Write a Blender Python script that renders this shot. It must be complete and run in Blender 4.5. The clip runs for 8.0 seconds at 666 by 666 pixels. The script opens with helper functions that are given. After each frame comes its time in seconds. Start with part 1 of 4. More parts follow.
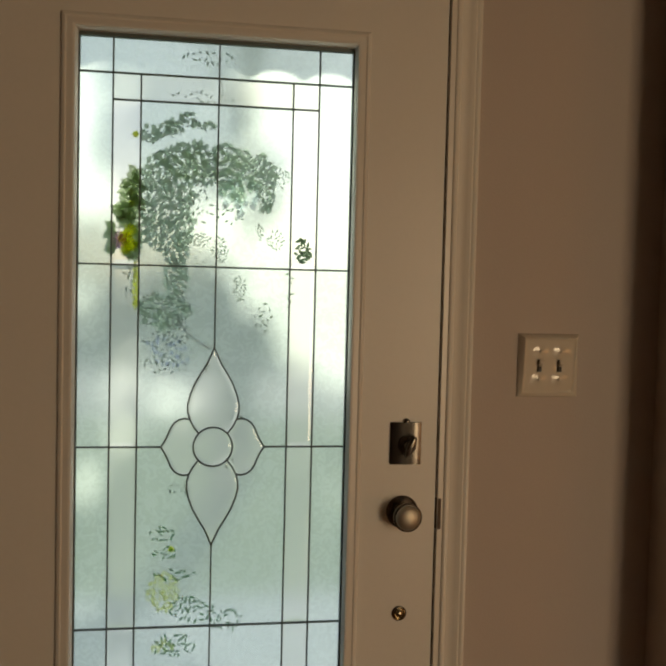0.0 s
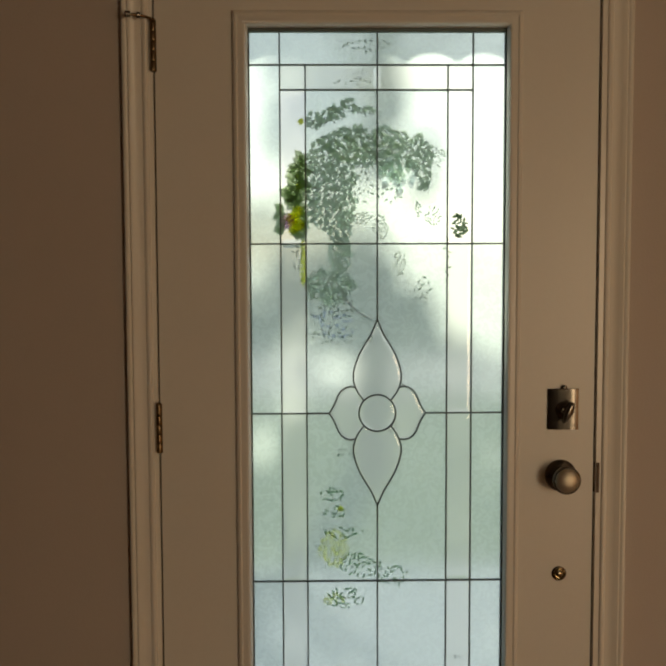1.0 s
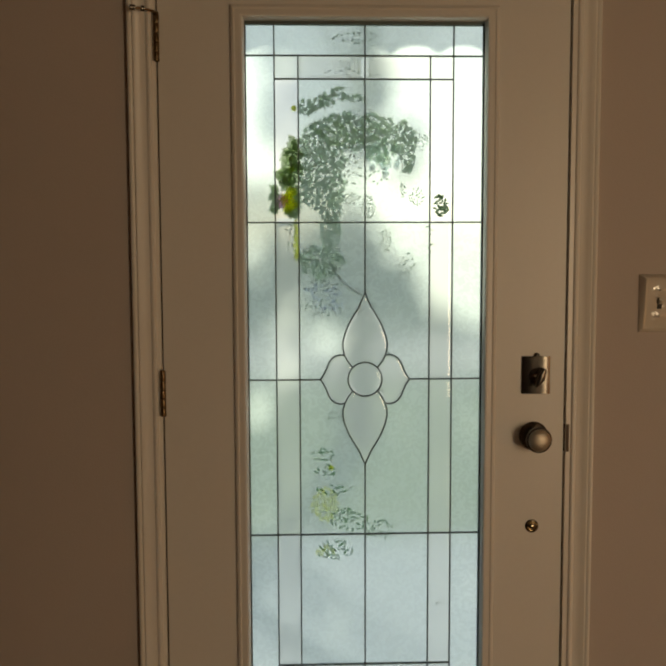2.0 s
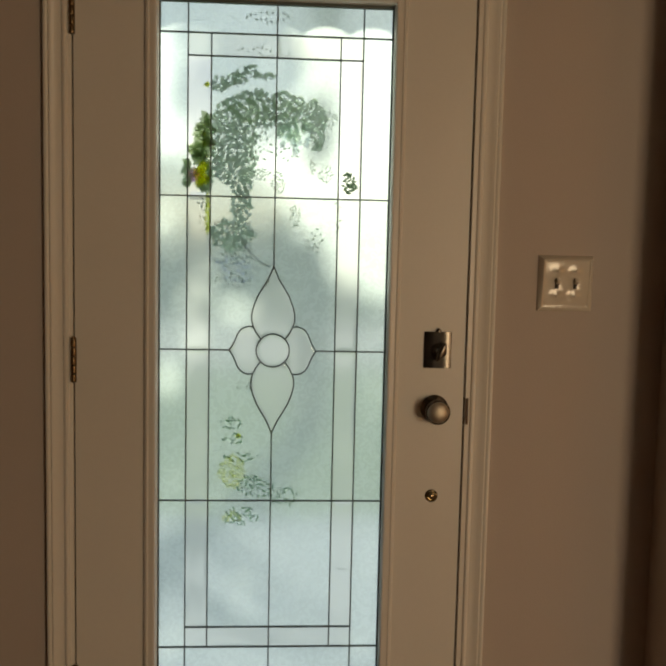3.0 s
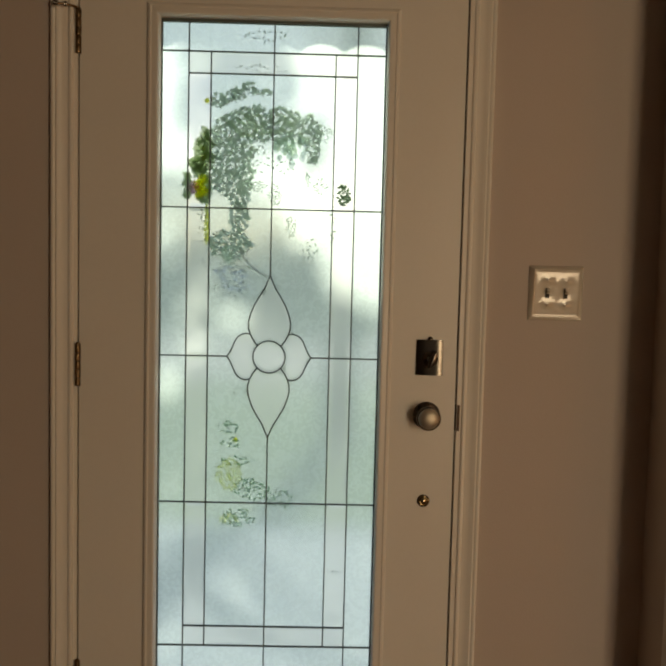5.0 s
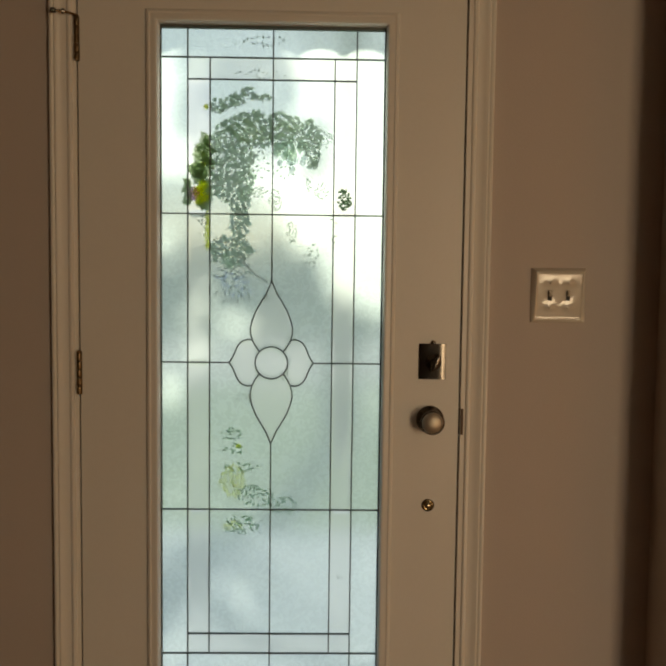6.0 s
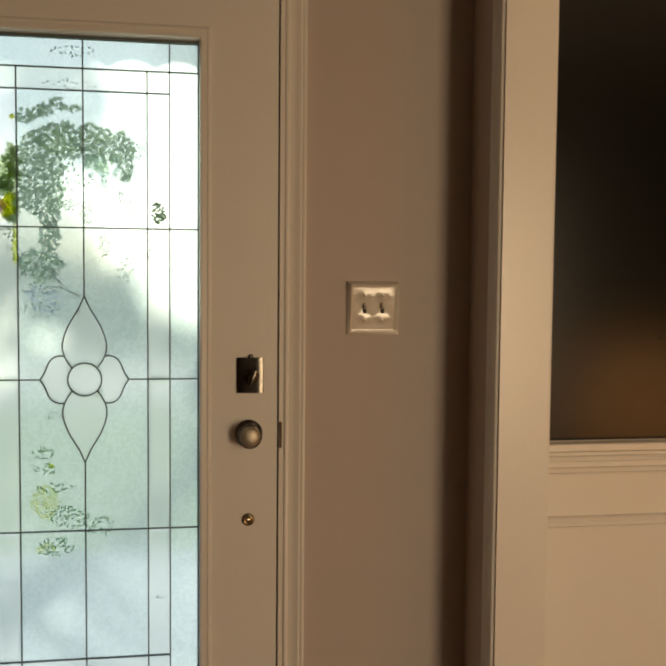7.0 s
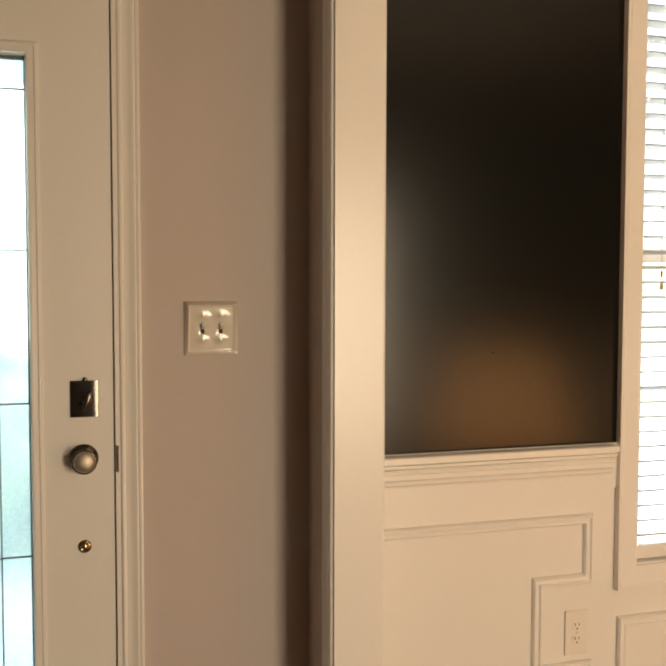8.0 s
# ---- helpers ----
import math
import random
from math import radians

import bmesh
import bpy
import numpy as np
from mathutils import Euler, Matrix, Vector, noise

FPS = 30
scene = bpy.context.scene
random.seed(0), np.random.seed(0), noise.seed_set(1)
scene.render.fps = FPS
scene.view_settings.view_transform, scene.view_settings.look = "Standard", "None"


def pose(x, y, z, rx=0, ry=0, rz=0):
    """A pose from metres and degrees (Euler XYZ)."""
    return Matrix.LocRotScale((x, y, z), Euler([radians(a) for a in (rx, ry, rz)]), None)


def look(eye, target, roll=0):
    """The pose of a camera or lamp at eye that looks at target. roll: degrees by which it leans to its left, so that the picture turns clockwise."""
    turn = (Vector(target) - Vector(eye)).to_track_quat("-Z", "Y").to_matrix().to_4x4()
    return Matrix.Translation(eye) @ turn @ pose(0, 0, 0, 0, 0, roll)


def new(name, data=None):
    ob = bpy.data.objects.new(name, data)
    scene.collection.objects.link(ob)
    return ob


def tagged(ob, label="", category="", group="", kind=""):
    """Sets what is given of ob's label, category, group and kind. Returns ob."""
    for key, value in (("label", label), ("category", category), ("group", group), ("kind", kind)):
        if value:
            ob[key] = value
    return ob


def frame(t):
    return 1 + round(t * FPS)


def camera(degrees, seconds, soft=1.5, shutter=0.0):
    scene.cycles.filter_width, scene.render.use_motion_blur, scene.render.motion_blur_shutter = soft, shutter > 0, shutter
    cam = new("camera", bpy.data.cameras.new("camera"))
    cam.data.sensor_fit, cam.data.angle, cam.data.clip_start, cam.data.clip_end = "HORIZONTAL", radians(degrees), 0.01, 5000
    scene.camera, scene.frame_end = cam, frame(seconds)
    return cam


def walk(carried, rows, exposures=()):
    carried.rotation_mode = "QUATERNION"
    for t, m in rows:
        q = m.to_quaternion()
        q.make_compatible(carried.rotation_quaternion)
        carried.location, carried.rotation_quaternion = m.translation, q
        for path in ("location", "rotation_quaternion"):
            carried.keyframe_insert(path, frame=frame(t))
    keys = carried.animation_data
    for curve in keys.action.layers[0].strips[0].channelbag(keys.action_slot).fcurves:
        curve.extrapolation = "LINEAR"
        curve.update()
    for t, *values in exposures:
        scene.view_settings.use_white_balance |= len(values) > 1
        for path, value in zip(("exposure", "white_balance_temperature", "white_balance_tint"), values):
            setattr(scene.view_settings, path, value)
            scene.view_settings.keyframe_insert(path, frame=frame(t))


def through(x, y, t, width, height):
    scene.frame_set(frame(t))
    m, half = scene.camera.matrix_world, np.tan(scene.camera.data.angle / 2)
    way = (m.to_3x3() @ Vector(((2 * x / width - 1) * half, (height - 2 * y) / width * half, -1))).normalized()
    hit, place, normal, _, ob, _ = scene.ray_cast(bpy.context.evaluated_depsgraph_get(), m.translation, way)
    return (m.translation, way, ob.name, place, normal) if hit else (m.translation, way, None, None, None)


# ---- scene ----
cam = camera(41.0, 8.0, soft=2.4)
PATH = [
    (0, (-0.052, -1.78, 1.384), (0.268, 0.192, 1.291), 1.4),
    (0.5, (-0.073, -1.827, 1.379), (0.02, 0.167, 1.258), -0.2),
    (1, (-0.124, -1.874, 1.363), (-0.093, 0.121, 1.231), -0.2),
    (1.5, (-0.156, -1.954, 1.364), (-0.134, 0.041, 1.222), -0.3),
    (2, (-0.145, -2.027, 1.347), (-0.076, -0.035, 1.178), -0.2),
    (2.2, (-0.118, -2.051, 1.336), (0.008, -0.065, 1.132), 0.1),
    (3.5, (0.066, -2.119, 1.303), (0.185, -0.131, 1.128), 1.7),
    (4, (0.112, -2.148, 1.302), (0.211, -0.158, 1.13), 1.9),
    (4.5, (0.119, -2.168, 1.294), (0.173, -0.175, 1.134), 1.9),
    (6, (0.106, -2.16, 1.3), (0.147, -0.166, 1.154), 0.7),
    (6.5, (0.18, -2.155, 1.298), (0.39, -0.171, 1.162), 0.8),
    (7, (0.258, -2.17, 1.301), (0.567, -0.197, 1.189), 0.5),
    (7.5, (0.301, -2.184, 1.302), (0.729, -0.231, 1.238), -0.2),
    (8, (0.363, -2.194, 1.346), (0.929, -0.279, 1.239), 0.1),
]
EXPOSURES = [(0, 0.66, 6850, 10.5), (0.5, 0.65, 6850, 10.5), (2.0, 0.60, 6850, 10.5), (3.5, 0.78, 6820, 10), (5.0, 0.80, 6800, 10), (6.0, 0.80, 6800, 10), (6.5, 0.87, 6700, 10), (7.0, 1.12, 6700, 10),
             (7.5, 1.62, 6500, 9), (8.0, 1.90, 6000, 7.5)]
walk(cam, [(t, look(eye, target, roll)) for t, eye, target, roll in PATH], EXPOSURES)

# ---- light ----
SUN_EL, SUN_AZ = 38.0, 12.0          # degrees above the horizon; degrees from straight ahead towards the right
to_sun = Vector((math.sin(radians(SUN_AZ)) * math.cos(radians(SUN_EL)),
                 math.cos(radians(SUN_AZ)) * math.cos(radians(SUN_EL)),
                 math.sin(radians(SUN_EL))))
world = bpy.data.worlds.new("world")
scene.world = world
world.use_nodes = True
wn = world.node_tree
sky = wn.nodes.new("ShaderNodeTexSky")
sky.sky_type, sky.sun_disc = "NISHITA", False
sky.sun_elevation, sky.sun_rotation = radians(SUN_EL), radians(SUN_AZ)
wn.nodes["Background"].inputs["Strength"].default_value = 0.09
wn.links.new(sky.outputs[0], wn.nodes["Background"].inputs["Color"])
sun = new("sun", bpy.data.lights.new("sun", "SUN"))
sun.data.energy, sun.data.angle, sun.data.color = 5.0, radians(0.53), (1.0, 0.94, 0.85)
sun.matrix_world = look(to_sun * 30, (0, 0, 0))

# added area lamp: low warm light from the unseen back of the dining room
back_light = new("warm_back_lamp", bpy.data.lights.new("warm_back_lamp", "AREA"))
back_light.data.shape, back_light.data.size, back_light.data.size_y = "RECTANGLE", 0.7, 1.75
back_light.data.energy, back_light.data.color = 27.0, (1.0, 0.745, 0.465)
back_light.matrix_world = look((2.20, -4.54, 1.12), (1.6, 0, 1.05))


# ---- materials ----
def material(name, colour, rough=0.5, metal=0.0, grain=0.06, scale=60.0, blotch=0.06, blotch_scale=3.0, bump=0.1,
             bump_scale=None, stretch=(1, 1, 1), spec=0.5, per_piece=0.0, gloss_var=0.2):
    """Paint, metal, wood or cloth: base colour varied at two scales, with fine relief and uneven gloss."""
    m = bpy.data.materials.new(name)
    m.use_nodes = True
    t = m.node_tree
    b = t.nodes["Principled BSDF"]
    co = t.nodes.new("ShaderNodeTexCoord")
    mp = t.nodes.new("ShaderNodeMapping")
    mp.inputs["Scale"].default_value = stretch
    t.links.new(co.outputs["Object"], mp.inputs["Vector"])

    def tex(s, detail):
        n = t.nodes.new("ShaderNodeTexNoise")
        n.inputs["Scale"].default_value, n.inputs["Detail"].default_value = s, detail
        t.links.new(mp.outputs[0], n.inputs["Vector"])
        return n.outputs[0]

    def math_node(op, a, c):
        n = t.nodes.new("ShaderNodeMath")
        n.operation = op
        for i, v in enumerate((a, c)):
            if isinstance(v, (int, float)):
                n.inputs[i].default_value = v
            else:
                t.links.new(v, n.inputs[i])
        return n.outputs[0]

    fine, broad = tex(scale, 4), tex(blotch_scale, 3)
    value = math_node("ADD", math_node("MULTIPLY", math_node("SUBTRACT", fine, 0.5), grain * 2),
                      math_node("MULTIPLY", math_node("SUBTRACT", broad, 0.5), blotch * 2))
    if per_piece:
        info = t.nodes.new("ShaderNodeObjectInfo")
        value = math_node("ADD", value, math_node("MULTIPLY", math_node("SUBTRACT", info.outputs["Random"], 0.5), per_piece))
    value = math_node("ADD", value, 1.0)
    hsv = t.nodes.new("ShaderNodeHueSaturation")
    hsv.inputs["Color"].default_value = (*colour, 1)
    t.links.new(value, hsv.inputs["Value"])
    t.links.new(hsv.outputs[0], b.inputs["Base Color"])
    t.links.new(math_node("ADD", math_node("MULTIPLY", math_node("SUBTRACT", broad, 0.5), gloss_var), rough), b.inputs["Roughness"])
    b.inputs["Metallic"].default_value = metal
    b.inputs["Specular IOR Level"].default_value = spec
    if bump:
        bp = t.nodes.new("ShaderNodeBump")
        bp.inputs["Strength"].default_value, bp.inputs["Distance"].default_value = bump, 0.002
        t.links.new(tex(bump_scale, 3) if bump_scale else fine, bp.inputs["Height"])
        t.links.new(bp.outputs[0], b.inputs["Normal"])
    return m


def glass(name, tint, milk, rough, relief, relief_scale, strokes=0.0):
    """Frosted outer face of the door glass: a see-through share with relief, and a milky share that scatters the daylight; strokes: how much the flakes differ."""
    m = bpy.data.materials.new(name)
    m.use_nodes = True
    t = m.node_tree
    b = t.nodes["Principled BSDF"]
    b.inputs["Base Color"].default_value = (*tint, 1)
    b.inputs["Transmission Weight"].default_value = 1.0
    b.inputs["Roughness"].default_value = rough
    b.inputs["IOR"].default_value = 1.45
    co = t.nodes.new("ShaderNodeTexCoord")

    def tex(scale, detail, distortion=0.0):
        n = t.nodes.new("ShaderNodeTexNoise")
        n.inputs["Scale"].default_value, n.inputs["Detail"].default_value, n.inputs["Distortion"].default_value = scale, detail, distortion
        t.links.new(co.outputs["Object"], n.inputs["Vector"])
        return n.outputs[0]

    flakes = tex(relief_scale, 1.0, 1.6)
    bp = t.nodes.new("ShaderNodeBump")
    bp.inputs["Strength"].default_value, bp.inputs["Distance"].default_value = relief, 0.002
    t.links.new(flakes, bp.inputs["Height"])
    t.links.new(bp.outputs[0], b.inputs["Normal"])
    tr = t.nodes.new("ShaderNodeBsdfTranslucent")
    tr.inputs["Color"].default_value = (0.84 * tint[0], 0.84 * tint[1], 0.84 * tint[2], 1)
    r = t.nodes.new("ShaderNodeMapRange")
    r.inputs["From Min"].default_value, r.inputs["From Max"].default_value = 0.44, 0.56
    r.inputs["To Min"].default_value, r.inputs["To Max"].default_value = milk - strokes, milk + strokes
    t.links.new(flakes, r.inputs["Value"])
    mix = t.nodes.new("ShaderNodeMixShader")
    t.links.new(r.outputs[0], mix.inputs[0])
    t.links.new(b.outputs[0], mix.inputs[1])
    t.links.new(tr.outputs[0], mix.inputs[2])
    t.links.new(mix.outputs[0], t.nodes["Material Output"].inputs["Surface"])
    return m


def smooth_glass(name, relief, relief_scale):
    """Polished room side of the door glass, a little wavy."""
    m = bpy.data.materials.new(name)
    m.use_nodes = True
    t = m.node_tree
    b = t.nodes["Principled BSDF"]
    b.inputs["Transmission Weight"].default_value, b.inputs["Roughness"].default_value, b.inputs["IOR"].default_value = 1.0, 0.0, 1.45
    co, n, bp = t.nodes.new("ShaderNodeTexCoord"), t.nodes.new("ShaderNodeTexNoise"), t.nodes.new("ShaderNodeBump")
    n.inputs["Scale"].default_value, n.inputs["Detail"].default_value = relief_scale, 2.0
    bp.inputs["Strength"].default_value, bp.inputs["Distance"].default_value = relief, 0.002
    t.links.new(co.outputs["Object"], n.inputs["Vector"])
    t.links.new(n.outputs[0], bp.inputs["Height"])
    t.links.new(bp.outputs[0], b.inputs["Normal"])
    return m


def leafy(name, colour, through):
    """Leaves and petals: they shine on their lit side and let light through."""
    m = material(name, colour, 0.5, grain=0.2, scale=60, blotch=0.4, blotch_scale=14, bump=0)
    t = m.node_tree
    tr = t.nodes.new("ShaderNodeBsdfTranslucent")
    tr.inputs["Color"].default_value = (*through, 1)
    mix = t.nodes.new("ShaderNodeMixShader")
    mix.inputs[0].default_value = 0.7
    t.links.new(t.nodes["Principled BSDF"].outputs[0], mix.inputs[1])
    t.links.new(tr.outputs[0], mix.inputs[2])
    t.links.new(mix.outputs[0], t.nodes["Material Output"].inputs["Surface"])
    return m


SLAT = material("blind_slat", (0.34, 0.35, 0.335), 0.45, grain=0.02, blotch=0.03, bump=0.03)
DOOR_PAINT = material("door_paint", (0.78, 0.76, 0.72), 0.38, grain=0.02, scale=90, blotch=0.03, bump=0.06, bump_scale=160, gloss_var=0.02)
TRIM_PAINT = material("trim_paint", (0.82, 0.79, 0.74), 0.30, grain=0.015, scale=90, blotch=0.02, bump=0.05, bump_scale=120, gloss_var=0.015)
WALL_PAINT = material("wall_paint", (0.53, 0.468, 0.43), 0.75, grain=0.03, scale=180, blotch=0.04, blotch_scale=2, bump=0.2, bump_scale=220)
BLACK_PAINT = material("black_paint", (0.0075, 0.0074, 0.0056), 0.20, grain=0.1, scale=60, blotch=0.03, bump=0.05, bump_scale=150, spec=0.32, gloss_var=0.02)
CEILING_PAINT = material("ceiling_paint", (0.8, 0.79, 0.77), 0.85, bump=0.2, bump_scale=90)
# glowing surface of an added, unseen lamp that the black wall mirrors
SHADE = bpy.data.materials.new("added_lamp_shade")
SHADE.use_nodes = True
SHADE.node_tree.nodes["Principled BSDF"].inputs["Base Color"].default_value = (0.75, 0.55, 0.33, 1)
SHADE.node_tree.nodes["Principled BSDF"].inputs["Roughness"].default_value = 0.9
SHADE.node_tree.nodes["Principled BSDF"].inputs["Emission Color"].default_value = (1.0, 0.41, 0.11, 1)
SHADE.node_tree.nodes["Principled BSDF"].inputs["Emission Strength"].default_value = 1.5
TABLE_WOOD = material("table_wood", (0.50, 0.25, 0.09), 0.35, grain=0.25, scale=22, blotch=0.15, stretch=(0.6, 6, 6))
OAK = material("oak_floor", (0.22, 0.12, 0.055), 0.35, grain=0.25, scale=30, blotch=0.15, stretch=(6, 0.6, 6), per_piece=0.35)
NICKEL = material("aged_nickel", (0.56, 0.50, 0.41), 0.54, metal=1.0, grain=0.1, scale=50, blotch=0.15, blotch_scale=20)
STUD = material("polished_stud", (0.52, 0.44, 0.30), 0.2, metal=1.0, grain=0.1, scale=50, blotch=0.15, blotch_scale=20)
BRONZE = material("dark_bronze", (0.15, 0.135, 0.12), 0.24, metal=1.0, grain=0.15, scale=60, blotch=0.25, blotch_scale=25)
HINGE_METAL = material("worn_brass", (0.20, 0.135, 0.075), 0.36, metal=1.0, grain=0.2, scale=80, blotch=0.3, blotch_scale=30)
STRIKE = material("tarnished_strike", (0.085, 0.05, 0.028), 0.6, grain=0.2, blotch=0.3, blotch_scale=30)
LEAD = material("lead_came", (0.12, 0.15, 0.148), 0.5, metal=0.3, grain=0.2, scale=120, blotch=0.2, blotch_scale=20)
# rubber of the door stop, and the shade colour that fills the door gap
SEAL_SHADE = material("weatherstrip", (0.05, 0.031, 0.02), 0.7)
IVORY = material("ivory_plastic", (0.62, 0.575, 0.50), 0.10, grain=0.01, blotch=0.02, bump=0.0, spec=0.6, gloss_var=0.02)
OUTLET_PLASTIC = material("outlet_plastic", (0.80, 0.76, 0.68), 0.3, grain=0.01, blotch=0.02, bump=0.02)
SLOT = material("slot_dark", (0.02, 0.017, 0.014), 0.6, bump=0)
TASSEL = material("brass_tassel", (0.45, 0.42, 0.14), 0.4, grain=0.05)
VINYL = material("window_vinyl", (0.78, 0.76, 0.70), 0.4, grain=0.02)
CHIP_GLASS = glass("chipped_glass", (0.79, 0.955, 0.86), 0.66, 0.22, 0.06, 60, 0.03)
PETAL_GLASS = glass("petal_glass", (0.83, 0.945, 0.835), 0.70, 0.20, 0.03, 25)
BEVEL_GLASS = glass("bevel_glass", (0.90, 0.97, 0.90), 0.62, 0.12, 0.04, 25)
ROOM_FACE = smooth_glass("glass_room_face", 0.05, 30)
CLEAR_GLASS = glass("clear_glass", (0.96, 0.98, 0.97), 0.05, 0.0, 0.0, 5)
CONCRETE = material("concrete", (0.36, 0.37, 0.38), 0.8, grain=0.12, scale=40, blotch=0.12, bump=0.3)
PORCH_SLAB = material("porch_slab", (0.29, 0.34, 0.41), 0.75, grain=0.12, scale=40, blotch=0.12, bump=0.3)
LAWN = material("lawn", (0.10, 0.16, 0.055), 0.9, grain=0.4, scale=60, blotch=0.3, blotch_scale=0.6, bump=0.6)
LEAF = material("leaf", (0.045, 0.095, 0.04), 0.45, grain=0.2, scale=20, blotch=0.4, blotch_scale=6, bump=0)
# wreath leaf copies with backlight in the colour: pale behind, dark silhouettes in front
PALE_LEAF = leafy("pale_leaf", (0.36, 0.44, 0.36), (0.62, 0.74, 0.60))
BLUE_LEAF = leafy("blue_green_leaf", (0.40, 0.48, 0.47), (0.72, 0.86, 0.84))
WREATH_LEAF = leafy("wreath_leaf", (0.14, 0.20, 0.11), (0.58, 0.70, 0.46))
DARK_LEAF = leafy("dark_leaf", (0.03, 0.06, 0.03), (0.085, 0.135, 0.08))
TRAIL_LEAF = leafy("trailing_leaf", (0.05, 0.13, 0.05), (0.09, 0.26, 0.10))
YELLOW = leafy("yellow_petal", (0.80, 0.82, 0.05), (0.95, 1.0, 0.20))
PALE_YELLOW = leafy("pale_yellow_petal", (0.80, 0.80, 0.35), (0.93, 0.97, 0.50))
BLUE_PETAL = leafy("blue_petal", (0.45, 0.52, 0.75), (0.55, 0.62, 0.85))
PINK = leafy("pink_petal", (0.85, 0.68, 0.80), (0.95, 0.78, 0.92))
BARK = material("bark", (0.10, 0.075, 0.055), 0.9, grain=0.4, scale=25, blotch=0.3, bump=0.8, stretch=(1, 1, 0.3))
TWIG = material("twig", (0.09, 0.055, 0.035), 0.85, grain=0.3)
PORCH_PAINT = material("porch_paint", (0.78, 0.79, 0.78), 0.5, grain=0.04, blotch=0.06)


# ---- mesh helpers ----
def box(bm, x0, x1, y0, y1, z0, z1, bevel=0.0):
    """A box from corner to corner, with its edges taken off."""
    vs = [bm.verts.new((x, y, z)) for x in (x0, x1) for y in (y0, y1) for z in (z0, z1)]
    fs = [bm.faces.new([vs[i] for i in f]) for f in
          ((0, 1, 3, 2), (4, 6, 7, 5), (0, 4, 5, 1), (2, 3, 7, 6), (0, 2, 6, 4), (1, 5, 7, 3))]
    if bevel:
        es = list({e for f in fs for e in f.edges})
        bmesh.ops.bevel(bm, geom=es, offset=bevel, segments=2, affect="EDGES", profile=0.5)
    return bm


def boxes(*rows, bevel=0.0):
    bm = bmesh.new()
    for r in rows:
        box(bm, *r, bevel=bevel)
    return bm


def sweep(bm, path, profile, y=0.0, closed=False):
    """Runs a profile of (outwards, proud) points along a path of (x, z) points on a wall that faces -y; outwards is to the right of the way."""
    n = len(path)
    rings = []
    for i, p in enumerate(path):
        p = Vector(p)
        a = Vector(path[i - 1]) if closed or i else None
        b = Vector(path[(i + 1) % n]) if closed or i < n - 1 else None
        d0 = (p - a).normalized() if a is not None else None
        d1 = (b - p).normalized() if b is not None else None
        n0 = Vector((d0.y, -d0.x)) if d0 is not None else Vector((d1.y, -d1.x))
        n1 = Vector((d1.y, -d1.x)) if d1 is not None else n0
        m = n0 + n1
        m = m / max(m.length_squared / 2, 0.05)
        rings.append([bm.verts.new((p.x + m.x * u, y - v, p.y + m.y * u)) for u, v in profile])
    k = len(profile)
    for i in range(n if closed else n - 1):
        r, s = rings[i], rings[(i + 1) % n]
        for j in range(k - 1):
            bm.faces.new((r[j], r[j + 1], s[j + 1], s[j]))
        bm.faces.new((r[k - 1], r[0], s[0], s[k - 1]))
    if not closed:
        bm.faces.new(rings[0])
        bm.faces.new(rings[-1][::-1])
    return bm


def prism(bm, outline, y0, y1, inset=0.0, rise=0.0):
    """A flat piece with an (x, z) outline between two depths; with inset, the room side has a bevelled border."""
    f = bm.faces.new([bm.verts.new((x, y0, z)) for x, z in outline])
    bmesh.ops.recalc_face_normals(bm, faces=[f])
    if f.normal.y > 0:
        f.normal_flip()
    back = [bm.verts.new((v.co.x, y1, v.co.z)) for v in f.verts]
    vs = list(f.verts)
    for i in range(len(vs)):
        j = (i + 1) % len(vs)
        bm.faces.new((vs[j], vs[i], back[i], back[j]))
    bm.faces.new(back[::-1])
    if inset:
        bmesh.ops.inset_region(bm, faces=[f], thickness=inset, depth=0)
        for v in f.verts:
            v.co.y -= rise
    return bm


def turned(bm, profile, centre, axis="y", steps=28):
    """A turned piece: (radius, way along the axis) points spun round a line through the centre."""
    c = Vector(centre)
    rings = []
    for r, h in profile:
        ring = []
        for i in range(steps):
            a = 2 * math.pi * i / steps
            u, v = max(r, 1e-5) * math.cos(a), max(r, 1e-5) * math.sin(a)
            ring.append(bm.verts.new(c + (Vector((u, -h, v)) if axis == "y" else Vector((u, v, h)))))
        rings.append(ring)
    for r, s in zip(rings, rings[1:]):
        for i in range(steps):
            bm.faces.new((r[i], r[(i + 1) % steps], s[(i + 1) % steps], s[i]))
    bm.faces.new(rings[0][::-1])
    bm.faces.new(rings[-1])
    return bm


def tube(bm, points, radius, steps=8):
    """A round bar along points."""
    rings = []
    pts = [Vector(p) for p in points]
    for i, p in enumerate(pts):
        d = (pts[min(i + 1, len(pts) - 1)] - pts[max(i - 1, 0)]).normalized()
        side = d.orthogonal().normalized() if abs(d.z) > 0.9 else d.cross(Vector((0, 0, 1))).normalized()
        up = side.cross(d)
        r = radius[i] if isinstance(radius, (list, tuple)) else radius
        rings.append([bm.verts.new(p + (side * math.cos(2 * math.pi * k / steps) + up * math.sin(2 * math.pi * k / steps)) * r)
                      for k in range(steps)])
    for r, s in zip(rings, rings[1:]):
        for k in range(steps):
            bm.faces.new((r[k], r[(k + 1) % steps], s[(k + 1) % steps], s[k]))
    bm.faces.new(rings[0][::-1])
    bm.faces.new(rings[-1])
    return bm


